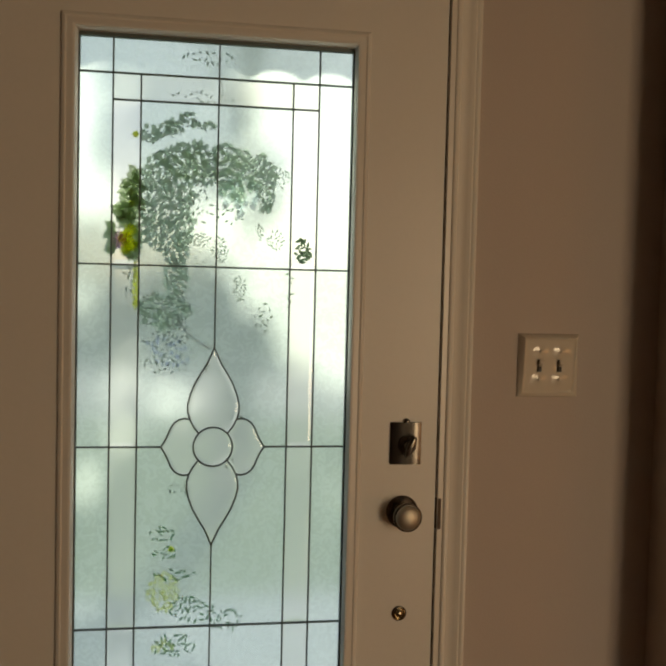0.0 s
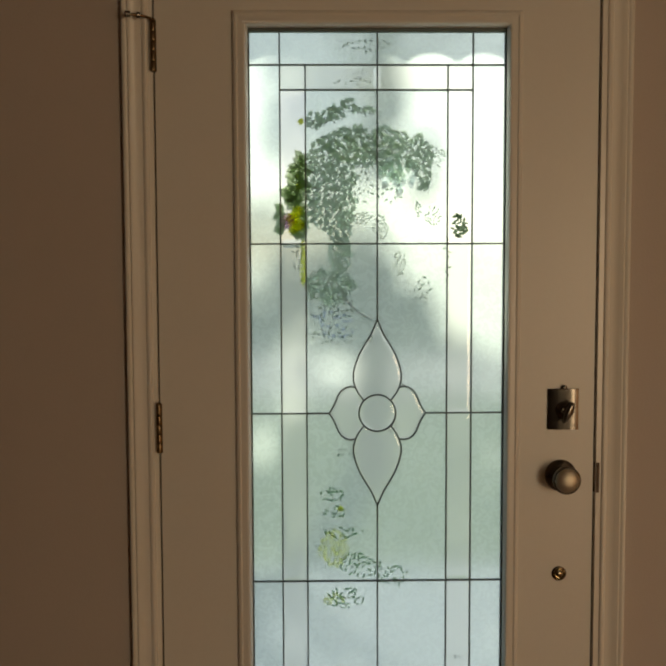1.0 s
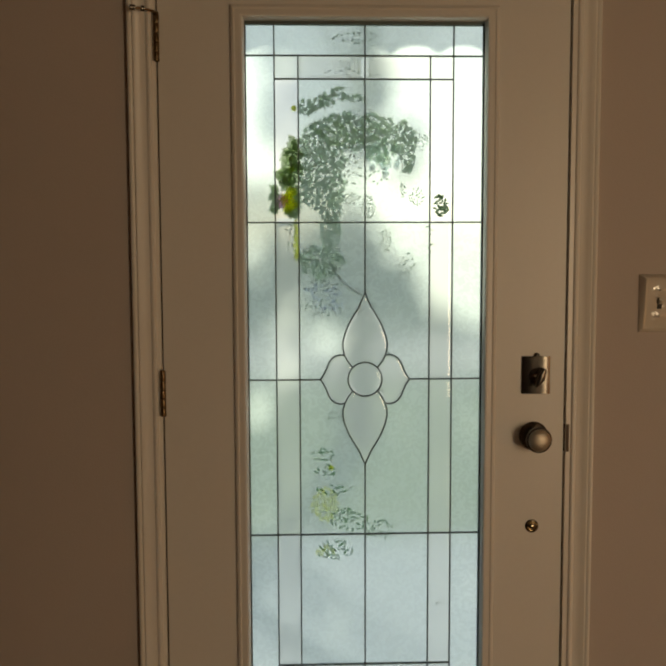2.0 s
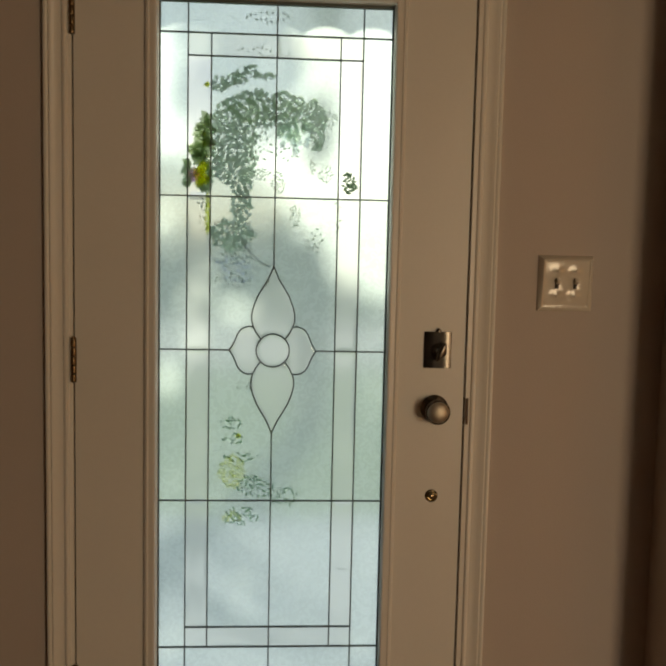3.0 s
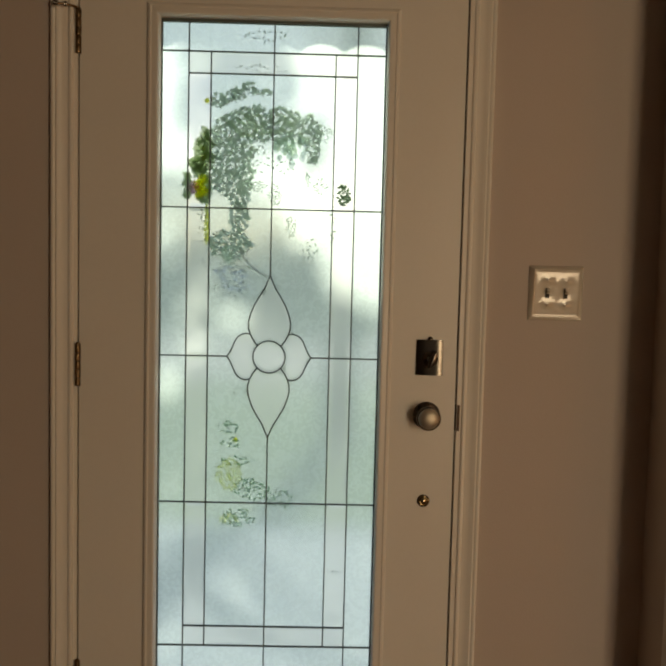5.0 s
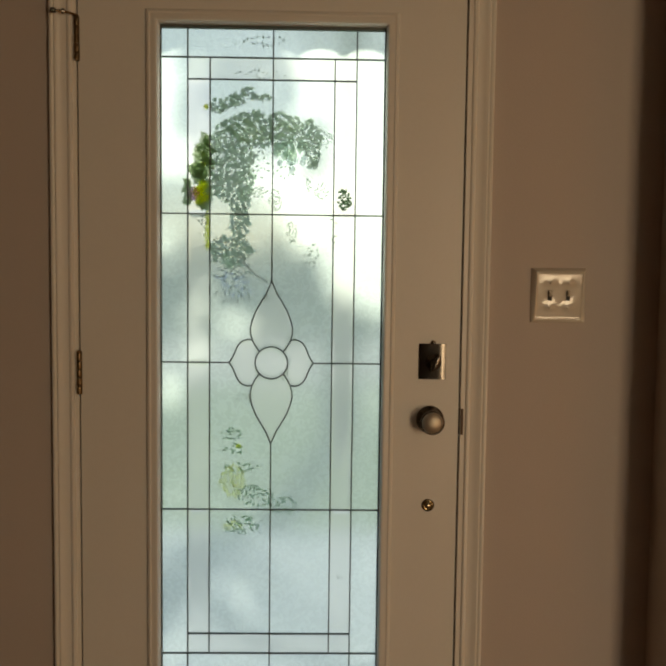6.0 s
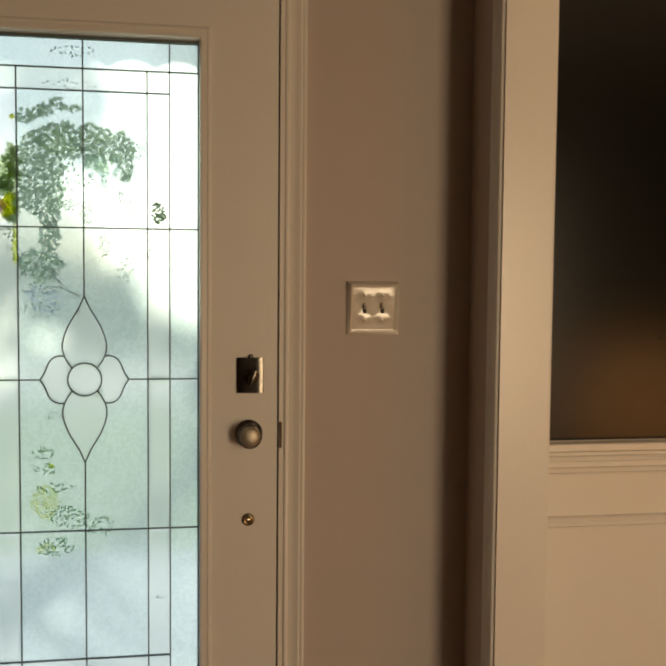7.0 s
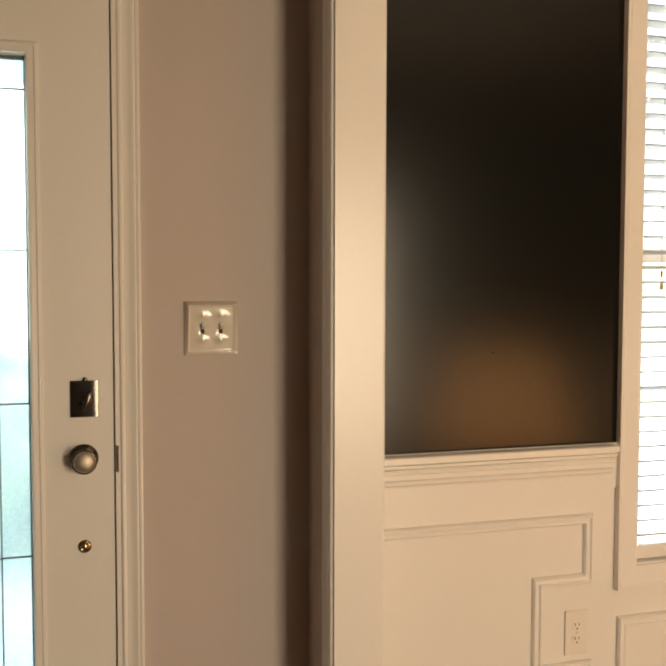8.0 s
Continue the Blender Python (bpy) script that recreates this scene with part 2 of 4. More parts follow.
def part(name, bm, mat, parent=None, label="", smooth=None):
    """Links a bmesh as one mesh object, under a thing or a part where one is given."""
    bmesh.ops.recalc_face_normals(bm, faces=bm.faces)
    me = bpy.data.meshes.new(name)
    bm.to_mesh(me)
    bm.free()
    me.materials.append(mat)
    if smooth is not None:
        for p in me.polygons:
            p.use_smooth = True
        me.set_sharp_from_angle(angle=radians(smooth))
    ob = new(name, me)
    if parent is not None:
        ob.parent = parent
    if label:
        ob["label"] = label
    return ob


def thing(name, label, category, group="", kind="", at=(0, 0, 0)):
    ob = new(name)
    ob.empty_display_size = 0.05
    ob.location = at
    return tagged(ob, label, category, group, kind)


def structure(name, bm, mat, label, category):
    return tagged(part(name, bm, mat), label, category, kind="structure")


# ---- the shell of the house ----
CEIL = 3.05
HALL_W, SIDE0, SIDE1 = -2.2, 0.946, 1.064     # hall's left wall; the two faces of the wall between hall and dining room
DIN_E, BACK = 4.3, -4.6
JAMB_Y, FAR_Y, HEAD = -0.236, -3.2, 2.10      # the cased opening between the two rooms
WIN_X0, WIN_X1, WIN_Z0, WIN_Z1 = 1.922, 2.86, 0.538, 2.40
structure("wall_north", boxes((HALL_W - 0.12, -0.482, 0, 0.15, 0, CEIL), (0.482, SIDE0, 0, 0.15, 0, CEIL),
                              (-0.482, 0.482, 0, 0.15, 2.065, CEIL)),
          WALL_PAINT, "taupe painted drywall round the front door", "wall")
structure("wall_west", boxes((HALL_W - 0.12, HALL_W, BACK, 0, 0, CEIL)), WALL_PAINT, "taupe painted drywall of the hall", "wall")
structure("wall_south", boxes((HALL_W - 0.12, 1.40, BACK - 0.12, BACK, 0, CEIL), (2.62, DIN_E + 0.12, BACK - 0.12, BACK, 0, CEIL),
                              (1.40, 2.62, BACK - 0.12, BACK, 2.08, CEIL)),
          WALL_PAINT, "taupe painted drywall with an opening for the added glazed door", "wall")
structure("wall_between", boxes((SIDE0, SIDE1, JAMB_Y + 0.019, 0, 0, CEIL)), WALL_PAINT, "taupe painted wall end beside the wide cased opening", "wall")
structure("wall_between_south", boxes((SIDE0, SIDE1, BACK, FAR_Y - 0.019, 0, CEIL)), WALL_PAINT, "taupe painted wall between hall and dining room", "wall")
structure("wall_between_head", boxes((SIDE0, SIDE1, FAR_Y - 0.019, JAMB_Y + 0.019, HEAD + 0.019, CEIL)), WALL_PAINT, "taupe painted wall over the wide cased opening", "wall")
structure("wall_east", boxes((DIN_E, DIN_E + 0.12, BACK, 0.15, 0.89, CEIL)), BLACK_PAINT, "black satin painted dining room wall", "wall")
structure("wall_east_wainscot", boxes((DIN_E - 0.004, DIN_E + 0.12, BACK, 0.15, 0, 0.89)), TRIM_PAINT, "cream wainscot of the dining room", "wall")
structure("wall_south_wainscot", boxes((SIDE1, 1.40, BACK, BACK + 0.008, 0, 0.89), (2.62, DIN_E - 0.005, BACK, BACK + 0.008, 0, 0.89)), TRIM_PAINT, "cream wainscot of the dining room", "wall")
structure("wall_south_black", boxes((SIDE1, 1.40, BACK, BACK + 0.006, 0.89, CEIL), (2.62, DIN_E, BACK, BACK + 0.006, 0.89, CEIL), (1.40, 2.62, BACK, BACK + 0.006, 2.08, CEIL)), BLACK_PAINT, "black satin paint above the chair rail", "wall")
structure("ceiling", boxes((HALL_W - 0.12, DIN_E + 0.12, BACK - 0.12, 0.15, CEIL, CEIL + 0.12)), CEILING_PAINT, "flat white ceiling", "ceiling")
floor = structure("floor", boxes((HALL_W - 0.12, DIN_E + 0.12, BACK - 0.12, 0.15, -0.12, -0.018)), OAK, "oak strip floor", "floor")
# dining room's front wall: black above the rail, cream panelling below
for name, x0, x1, z0 in (("wall_dining", SIDE0, WIN_X0, 0.86), ("wall_dining_corner", WIN_X1, DIN_E, 0.86), ("wall_dining_head", WIN_X0, WIN_X1, WIN_Z1)):
    structure(name, boxes((x0, x1, 0, 0.15, z0, CEIL)), BLACK_PAINT, "black satin painted wall above the chair rail", "wall")
for name, x0, x1, z1 in (("wall_wainscot", SIDE0, WIN_X0, 0.86), ("wall_wainscot_corner", WIN_X1, DIN_E, 0.86), ("wall_wainscot_sill", WIN_X0, WIN_X1, WIN_Z0)):
    structure(name, boxes((x0, x1, 0, 0.15, 0, z1)), TRIM_PAINT, "cream painted wainscot wall below the chair rail", "wall")

# cased opening: jamb liner, and casings on both faces
liner = structure("trim_opening", boxes((SIDE0, SIDE1, JAMB_Y, JAMB_Y + 0.019, 0, HEAD), (SIDE0, SIDE1, FAR_Y - 0.019, FAR_Y, 0, HEAD),
                                        (SIDE0, SIDE1, FAR_Y - 0.019, JAMB_Y + 0.019, HEAD, HEAD + 0.019)),
                  TRIM_PAINT, "cream painted jamb of the wide cased opening", "trim")


def side_casing(x, way, name):
    """A moulded casing on a face of the dividing wall, next to the opening."""
    bm = bmesh.new()
    prof = [(0.007, 0.0), (0.007, 0.006), (0.009, 0.008), (0.013, 0.009), (0.018, 0.008), (0.040, 0.012), (0.046, 0.015), (0.053, 0.015), (0.056, 0.012), (0.056, 0.0)]
    for sgn, y0 in ((1, JAMB_Y), (-1, FAR_Y)):
        a = [bm.verts.new((x + way * v, y0 + sgn * u, 0)) for u, v in prof]
        b = [bm.verts.new((x + way * v, y0 + sgn * u, HEAD + u)) for u, v in prof]
        for i in range(len(prof) - 1):
            bm.faces.new((a[i], a[i + 1], b[i + 1], b[i]))
    a = [bm.verts.new((x + way * v, JAMB_Y + u, HEAD + u)) for u, v in prof]
    b = [bm.verts.new((x + way * v, FAR_Y - u, HEAD + u)) for u, v in prof]
    for i in range(len(prof) - 1):
        bm.faces.new((a[i], a[i + 1], b[i + 1], b[i]))
    part(name, bm, TRIM_PAINT, liner, smooth=60)


side_casing(SIDE0, -1, "casing")
side_casing(SIDE1, 1, "casing")
structure("trim_corner", boxes((SIDE1, SIDE1 + 0.016, JAMB_Y + 0.066, -0.004, 0, CEIL)), TRIM_PAINT, "cream painted wall end beside the opening", "trim")

# ---- front door ----
CASING = [(0.0, 0.0), (0.0, 0.009), (0.004, 0.012), (0.009, 0.012), (0.012, 0.008), (0.017, 0.009), (0.030, 0.011), (0.034, 0.015),
          (0.038, 0.016), (0.041, 0.012), (0.044, 0.016), (0.049, 0.017), (0.052, 0.014), (0.052, 0.0)]
frame_door = thing("door_frame", "cream painted door frame with moulded casing", "door frame", kind="structure")
bm = boxes((-0.4815, -0.4645, 0.0, 0.15, 0, 2.055), (0.4634, 0.4815, 0.0, 0.15, 0, 2.055), (-0.4815, 0.4815, 0.0, 0.15, 2.036, 2.0645))
part("jamb", bm, TRIM_PAINT, frame_door)
part("casing", sweep(bmesh.new(), [(0.476, 0), (0.476, 2.049), (-0.474, 2.049), (-0.474, 0)], CASING), TRIM_PAINT, frame_door, smooth=60)
part("stop", boxes((-0.4635, -0.4535, 0.047, 0.06, 0, 2.036), (0.4535, 0.4632, 0.047, 0.06, 0, 2.036), (-0.4635, 0.4635, 0.047, 0.06, 2.026, 2.036)),
     SEAL_SHADE, frame_door, "dark rubber weatherstrip")
# dark strips in the door's side gaps: the gap's shade put into colour
part("weatherstrip", boxes((-0.4643, -0.4607, 0.012, 0.046, 0.02, 2.03), (0.4607, 0.4632, 0.014, 0.046, 0.02, 2.03)), SEAL_SHADE, frame_door, "dark filler for the shade in the door gap")
part("jamb_bead", boxes((0.4640, 0.4757, -0.0080, -0.0004, 0.013, 2.03), bevel=0.001), TRIM_PAINT, frame_door)
part("threshold", boxes((-0.4635, 0.4635, -0.01, 0.15, -0.017, 0.012)), HINGE_METAL, frame_door, "worn brass threshold")
part("strike_plate", boxes((0.462, 0.4653, -0.0015, 0.004, 0.896, 0.960), (0.4653, 0.4715, -0.0095, -0.0014, 0.896, 0.960)), STRIKE, frame_door, "worn brass strike plate")

door = thing("door_1", "closed cream front door with leaded decorative glass", "door", kind="structure")
LX, LT, LB = 0.3005, 1.904, 0.233
part("slab", boxes((-0.4605, -LX + 0.012, 0, 0.044, 0.012, 2.032), (LX - 0.012, 0.4605, 0, 0.044, 0.012, 2.032),
                   (-LX + 0.012, LX - 0.012, 0, 0.044, LT - 0.012, 2.032), (-LX + 0.012, LX - 0.012, 0, 0.044, 0.012, LB + 0.012)), DOOR_PAINT, door)
LITE = [(0.0, 0.0), (0.0, 0.004), (-0.003, 0.008), (-0.008, 0.010), (-0.011, 0.008), (-0.014, 0.0085), (-0.022, 0.011), (-0.026, 0.010),
        (-0.0295, 0.004), (-0.0305, -0.012), (-0.0305, -0.03), (-0.01, -0.03)]
RING = [(-LX, LB), (-LX, LT), (LX, LT), (LX, LB)]
part("lite_frame", sweep(bmesh.new(), RING[::-1], LITE, closed=True), DOOR_PAINT, door, "moulded glazing frame", smooth=30)
# leaded glass: columns and rows of the cames
GX = {"L": -0.2705, "a": -0.2045, "b": -0.1510, "c": 0.0, "d": 0.1485, "e": 0.2010, "R": 0.2705}
GZ = {"T": 1.869, "1": 1.799, "2": 1.7475, "3": 1.427, "4": 1.065, "5": 0.6985, "6": 0.3815, "7": 0.331, "B": 0.266}
GY0, GY1 = 0.0210, 0.022
FC = GZ["4"]


def petal_curve():
    """Right edge of the upper petal, from its tip down to the ring."""
    return [(0.0, 0.201), (0.006, 0.186), (0.014, 0.168), (0.026, 0.149), (0.038, 0.128), (0.0465, 0.106), (0.0515, 0.086), (0.0510, 0.070),
            (0.047, 0.056), (0.040, 0.042), (0.029, 0.0275)]


def wing_curve():
    """Upper edge of the right petal, from the upper petal out to its tip."""
    return [(0.047, 0.056), (0.058, 0.0575), (0.068, 0.055), (0.077, 0.049), (0.084, 0.039), (0.089, 0.026), (0.095, 0.013), (0.1035, 0.0)]


def ring_arc(a0, a1, n=9, r=0.040):
    return [(r * math.cos(radians(a0 + (a1 - a0) * i / n)), r * math.sin(radians(a0 + (a1 - a0) * i / n))) for i in range(n + 1)]


def pane(outline, mat=CHIP_GLASS, inset=0.0):
    cx, cz = sum(p[0] for p in outline) / len(outline), sum(p[1] for p in outline) / len(outline)
    small = []
    for x, z in outline:
        d = math.hypot(cx - x, cz - z)
        small.append((x + (cx - x) / d * 0.0008, z + (cz - z) / d * 0.0008))
    ob = part("pane", prism(bmesh.new(), small, GY0, GY1, inset, 0.001 if inset else 0), mat, door,
              "bevelled clear glass" if mat is not CHIP_GLASS else "")
    ob.data.materials.append(ROOM_FACE)
    for f in ob.data.polygons:
        if f.normal.y < -0.3:
            f.material_index = 1
    return ob


def cell(x0, x1, z0, z1, mat=CHIP_GLASS, inset=0.0):
    x0, x1, z0, z1 = GX[x0], GX[x1], GZ[z0], GZ[z1]
    return pane([(x0, z0), (x1, z0), (x1, z1), (x0, z1)], mat, inset)


for x0, x1 in ("La", "ac", "ce", "eR"):
    cell(x0, x1, "1", "T")
    cell(x0, x1, "B", "7")
for side in ("La", "eR"):
    for z0, z1 in ("31", "43", "54", "75"):
        cell(*side, z0, z1)
for x0, x1 in ("ab", "bc", "cd", "de"):
    cell(x0, x1, "2", "1", PETAL_GLASS, 0.011)
    cell(x0, x1, "7", "6", PETAL_GLASS, 0.011)
for side in ("ab", "de"):
    for z0, z1 in ("32", "43", "54", "65"):
        cell(*side, z0, z1, BEVEL_GLASS if z1 == "2" else PETAL_GLASS, 0.012)
for side in ("bc", "cd"):
    cell(*side, "3", "2")
    cell(*side, "6", "5")
P, W = petal_curve(), wing_curve()
for sx in (1, -1):
    for sz in (1, -1):
        corner_x, corner_z = (GX["d"] if sx > 0 else -GX["b"]), (GZ["3"] - FC if sz > 0 else FC - GZ["5"])
        upto = [p for p in P if p[1] >= 0.056]
        out = [(0, corner_z), (corner_x, corner_z), (corner_x, 0)] + W[::-1][:-1] + upto[::-1]
        pane([(sx * x, FC + sz * z) for x, z in out])
for sz in (1, -1):
    out = P + ring_arc(43.5, 136.5)[1:-1] + [(-x, z) for x, z in P[::-1]][:-1]
    pane([(x, FC + sz * z) for x, z in out], PETAL_GLASS, 0.006)
for sx in (1, -1):
    low = [p for p in P if p[1] <= 0.056]
    half = low[::-1] + W[1:]
    out = half + [(x, -z) for x, z in half[::-1]][1:] + ring_arc(-43.5, 43.5)[1:-1]
    pane([(sx * x, FC + z) for x, z in out], PETAL_GLASS, 0.006)
pane([(x, FC + z) for x, z in ring_arc(0, 345, 23, 0.0385)], PETAL_GLASS, 0.006)

CAME = [(-0.0015, -0.0235), (-0.0015, -0.016), (-0.0009, -0.0145), (0.0009, -0.0145), (0.0015, -0.016), (0.0015, -0.0235)]


def came(points, closed=False):
    part("came", sweep(bmesh.new(), points, CAME, closed=closed), LEAD, door)


def level(x0, x1, z):
    came([(GX[x0] if isinstance(x0, str) else x0, GZ[z]), (GX[x1] if isinstance(x1, str) else x1, GZ[z])])


def upright(x, z0, z1):
    came([(GX[x], GZ[z0] if isinstance(z0, str) else z0), (GX[x], GZ[z1] if isinstance(z1, str) else z1)])


for z in "1357":
    level("L", "R", z)
level("a", "e", "2"), level("a", "e", "6")
level("L", -0.1035, "4"), level(0.1035, "R", "4")
for x in "ae":
    upright(x, "B", "T")
for x in "bd":
    upright(x, "7", "1")
upright("c", FC + 0.201, "T"), upright("c", "B", FC - 0.201)
for sx in (1, -1):
    for sz in (1, -1):
        came([(sx * x, FC + sz * z) for x, z in P])
        came([(sx * x, FC + sz * z) for x, z in W])
came([(x, FC + z) for x, z in ring_arc(0, 350, 35, 0.0395)], closed=True)
part("glazing_bead", sweep(bmesh.new(), [(-0.2700, 0.2665), (0.2700, 0.2665), (0.2700, 1.8685), (-0.2700, 1.8685)],
                           [(-0.003, -0.024), (-0.003, -0.0125), (0.004, -0.0125), (0.004, -0.024)], closed=True), LEAD, door, "dark edge of the glass unit")

# door furniture
bm = bmesh.new()
BOW = [(-0.0328, 0.0), (-0.0328, 0.0035), (-0.031, 0.0045), (-0.010, 0.0066), (0.012, 0.0084), (0.020, 0.0085), (0.026, 0.0080), (0.031, 0.0070), (0.0328, 0.004), (0.0328, 0.0)]
sweep(bm, [(0.3938, 1.0315), (0.3938, 1.1185)], BOW)
bolt = part("deadbolt", bm, BRONZE, door, "square dark bronze deadbolt plate", smooth=40)
part("turn_base", turned(bmesh.new(), [(0.019, 0.006), (0.019, 0.0105), (0.016, 0.013), (0.010, 0.015), (0.009, 0.022), (0.0, 0.022)], (0.396, 0, 1.073)), BRONZE, bolt, smooth=40)
bm = bmesh.new()
prism(bm, [(0.0075 * math.cos(a) * (1 + 0.3 * math.sin(a)), 0.024 * math.sin(a)) for a in [2 * math.pi * i / 20 for i in range(20)]], -0.031, -0.019, 0.002, 0.002)
tt = part("thumb_turn", bm, BRONZE, bolt, smooth=50)
tt.matrix_local = pose(0.398, 0, 1.071, 0, 24, 0)
part("latch_button", turned(bmesh.new(), [(0.006, 0.0), (0.006, 0.006), (0.003, 0.008), (0, 0.008)], (0.395, 0, 1.1205)), BRONZE, bolt, smooth=40)
handle = part("door_handle", turned(bmesh.new(), [(0.012, 0.014), (0.012, 0.030), (0.017, 0.036), (0.025, 0.041), (0.0282, 0.047), (0.0285, 0.052), (0.0265, 0.0555), (0.0255, 0.0555), (0.0235, 0.0595), (0.0185, 0.0630), (0.011, 0.0652), (0.006, 0.0660), (0.0, 0.0662)],
                                    (0.3905, 0, 0.932), steps=40), NICKEL, door, "round aged nickel door knob", smooth=35)
part("rosette", turned(bmesh.new(), [(0.034, 0.0), (0.034, 0.004), (0.031, 0.008), (0.024, 0.011), (0.015, 0.014), (0.0, 0.0145)], (0.3905, 0, 0.932), steps=40),
     BRONZE, handle, "dark bronze rosette", smooth=35)
part("collar", turned(bmesh.new(), [(0.0276, 0.0455), (0.0293, 0.0465), (0.0297, 0.0515), (0.0288, 0.0535), (0.0273, 0.0550), (0.0263, 0.0556)], (0.3905, 0, 0.932), steps=40),
     BRONZE, handle, "dark ring round the knob face", smooth=35)
stud = part("screw", turned(bmesh.new(), [(0.0145, 0.0), (0.0140, 0.003), (0.011, 0.0045), (0.0095, 0.003), (0.0085, 0.0045), (0.006, 0.007), (0.0, 0.008)], (0.390, 0, 0.718)), STUD, door, "small domed metal stud", smooth=40)
part("washer", turned(bmesh.new(), [(0.0156, 0.0), (0.0156, 0.002), (0.0142, 0.0032), (0.0138, 0.0)], (0.390, 0, 0.718)), BRONZE, stud, smooth=40)


def hinge(z):
    h = part("hinge", boxes((-0.4670, -0.4565, -0.0015, 0.03, z - 0.051, z + 0.051)), HINGE_METAL, door, "worn brass hinge leaf")
    for i in range(5):
        part("knuckle", turned(bmesh.new(), [(0.0, 0), (0.0058, 0.0005), (0.0062, 0.002), (0.0062, 0.0182), (0.0058, 0.0195), (0.0, 0.0197)],
                               (-0.4625, -0.006, z - 0.0508 + i * 0.0203), "z", 12), HINGE_METAL, h, smooth=40)
    part("pin", turned(bmesh.new(), [(0.0, 0), (0.0068, 0.0), (0.0068, 0.002), (0.004, 0.005), (0.0, 0.006)], (-0.4625, -0.006, z + 0.051), "z", 12), HINGE_METAL, h, smooth=40)
    return h


for z in (0.244, 1.0375, 1.831):
    top_hinge = hinge(z)
bm = bmesh.new()
tube(bm, [(-0.4625, -0.006, 1.884), (-0.467, -0.012, 1.886), (-0.477, -0.022, 1.887), (-0.489, -0.030, 1.887), (-0.505, -0.036, 1.887)], 0.0028)
stop = part("door_stop", bm, HINGE_METAL, door, "brass hinge pin door stop", smooth=40)
part("bumper", tube(bmesh.new(), [(-0.502, -0.035, 1.887), (-0.513, -0.0385, 1.887)], 0.0062, 10), BRONZE, stop, smooth=40)
part("bumper", tube(bmesh.new(), [(-0.484, -0.028, 1.887), (-0.490, -0.0305, 1.887)], 0.0062, 10), BRONZE, stop, smooth=40)

# ---- switch plate ----
plate = thing("light_switch", "glossy ivory double toggle switch plate on the taupe wall", "switch", at=(0.697, 0, 1.2395))
def lean(x, z):
    """Tilt given to the face so that its flat parts miss the back lamp's reflection."""
    return 0.0068 - 0.040 * x + 0.108 * z


bm = bmesh.new()
N = 72
half, grid = 0.0665, []
for i in range(N + 1):
    row = []
    for j in range(N + 1):
        u, v = (i / N * 2 - 1), (j / N * 2 - 1)
        x, z = u * half, v * half
        e = min(1 - abs(u), 1 - abs(v))
        h = 0.0020 + lean(x, z) * min(1, e / 0.12) + 0.0030 * min(1, e / 0.05) ** 0.6 + 0.0016 * math.exp(-((e - 0.13) / 0.035) ** 2)
        for cx in (-0.0225, 0.0225):
            h -= 0.0008 * math.exp(-((x - cx) / 0.010) ** 2 - (z / 0.013) ** 2)
            # bumps shaped to catch the bright gloss patches
            for cz in (-0.029, 0.029):
                h += 0.0021 * math.exp(-((x - cx) / 0.0125) ** 2 - ((z - cz) / 0.0085) ** 2)
        row.append(bm.verts.new((x, -h, z)))
    grid.append(row)
for i in range(N):
    for j in range(N):
        bm.faces.new((grid[i][j], grid[i + 1][j], grid[i + 1][j + 1], grid[i][j + 1]))
rim = [grid[i][0] for i in range(N)] + [grid[N][j] for j in range(N)] + [grid[i][N] for i in range(N, 0, -1)] + [grid[0][j] for j in range(N, 0, -1)]
low = [bm.verts.new((v.co.x, 0.0, v.co.z)) for v in rim]
for i in range(len(rim)):
    j = (i + 1) % len(rim)
    bm.faces.new((rim[i], low[i], low[j], rim[j]))
part("cover", bm, IVORY, plate, smooth=50)
for x in (-0.0225, 0.0225):
    part("slot", boxes((x - 0.0040, x + 0.0040, -0.0078 - lean(x, 0), -0.004, -0.0125, 0.0125)), SLOT, plate, "dark toggle slot")
    tg = part("toggle", boxes((-0.0038, 0.0038, -0.013, 0.0, -0.005, 0.005), bevel=0.0012), IVORY, plate)
    tg.matrix_local = pose(x, -0.006 - lean(x, 0), 0.002, -35, 0, 0)
    for z in (0.030, -0.030):
        part("screw", turned(bmesh.new(), [(0.0032, 0.0), (0.0032, 0.001), (0.002, 0.0018), (0, 0.002)], (x, -0.0092 - lean(x, z), z), steps=12), IVORY, plate, smooth=40)

# ---- dining room: chair rail, panel mouldings, outlet, window ----
RAIL = [(0, 0), (0, 0.034), (0.003, 0.040), (0.0175, 0.040), (0.0185, 0.024), (0.0225, 0.024), (0.0235, 0.034), (0.0285, 0.034), (0.030, 0.020), (0.0345, 0.019),
        (0.036, 0.027), (0.0425, 0.026), (0.046, 0.014), (0.050, 0.013), (0.052, 0.018), (0.064, 0.018), (0.070, 0.012), (0.080, 0.011), (0.084, 0.006), (0.090, 0.005), (0.090, 0)]
rail = structure("trim_chair_rail", sweep(bmesh.new(), [(SIDE1 + 0.017, 0.898), (1.838, 0.898)], RAIL, y=-0.0055), TRIM_PAINT, "cream moulded chair rail", "trim")
structure("trim_chair_rail_east", sweep(bmesh.new(), [(2.955, 0.898), (DIN_E, 0.898)], RAIL, y=-0.001), TRIM_PAINT, "cream moulded chair rail", "trim")
PANEL = [(0, 0), (0, 0.0091), (0.004, 0.0156), (0.009, 0.0156), (0.012, 0.0104), (0.02, 0.0091), (0.024, 0.013), (0.028, 0.0078), (0.03, 0)]
NX, NZ, NB = 1.622, 0.500, 0.277
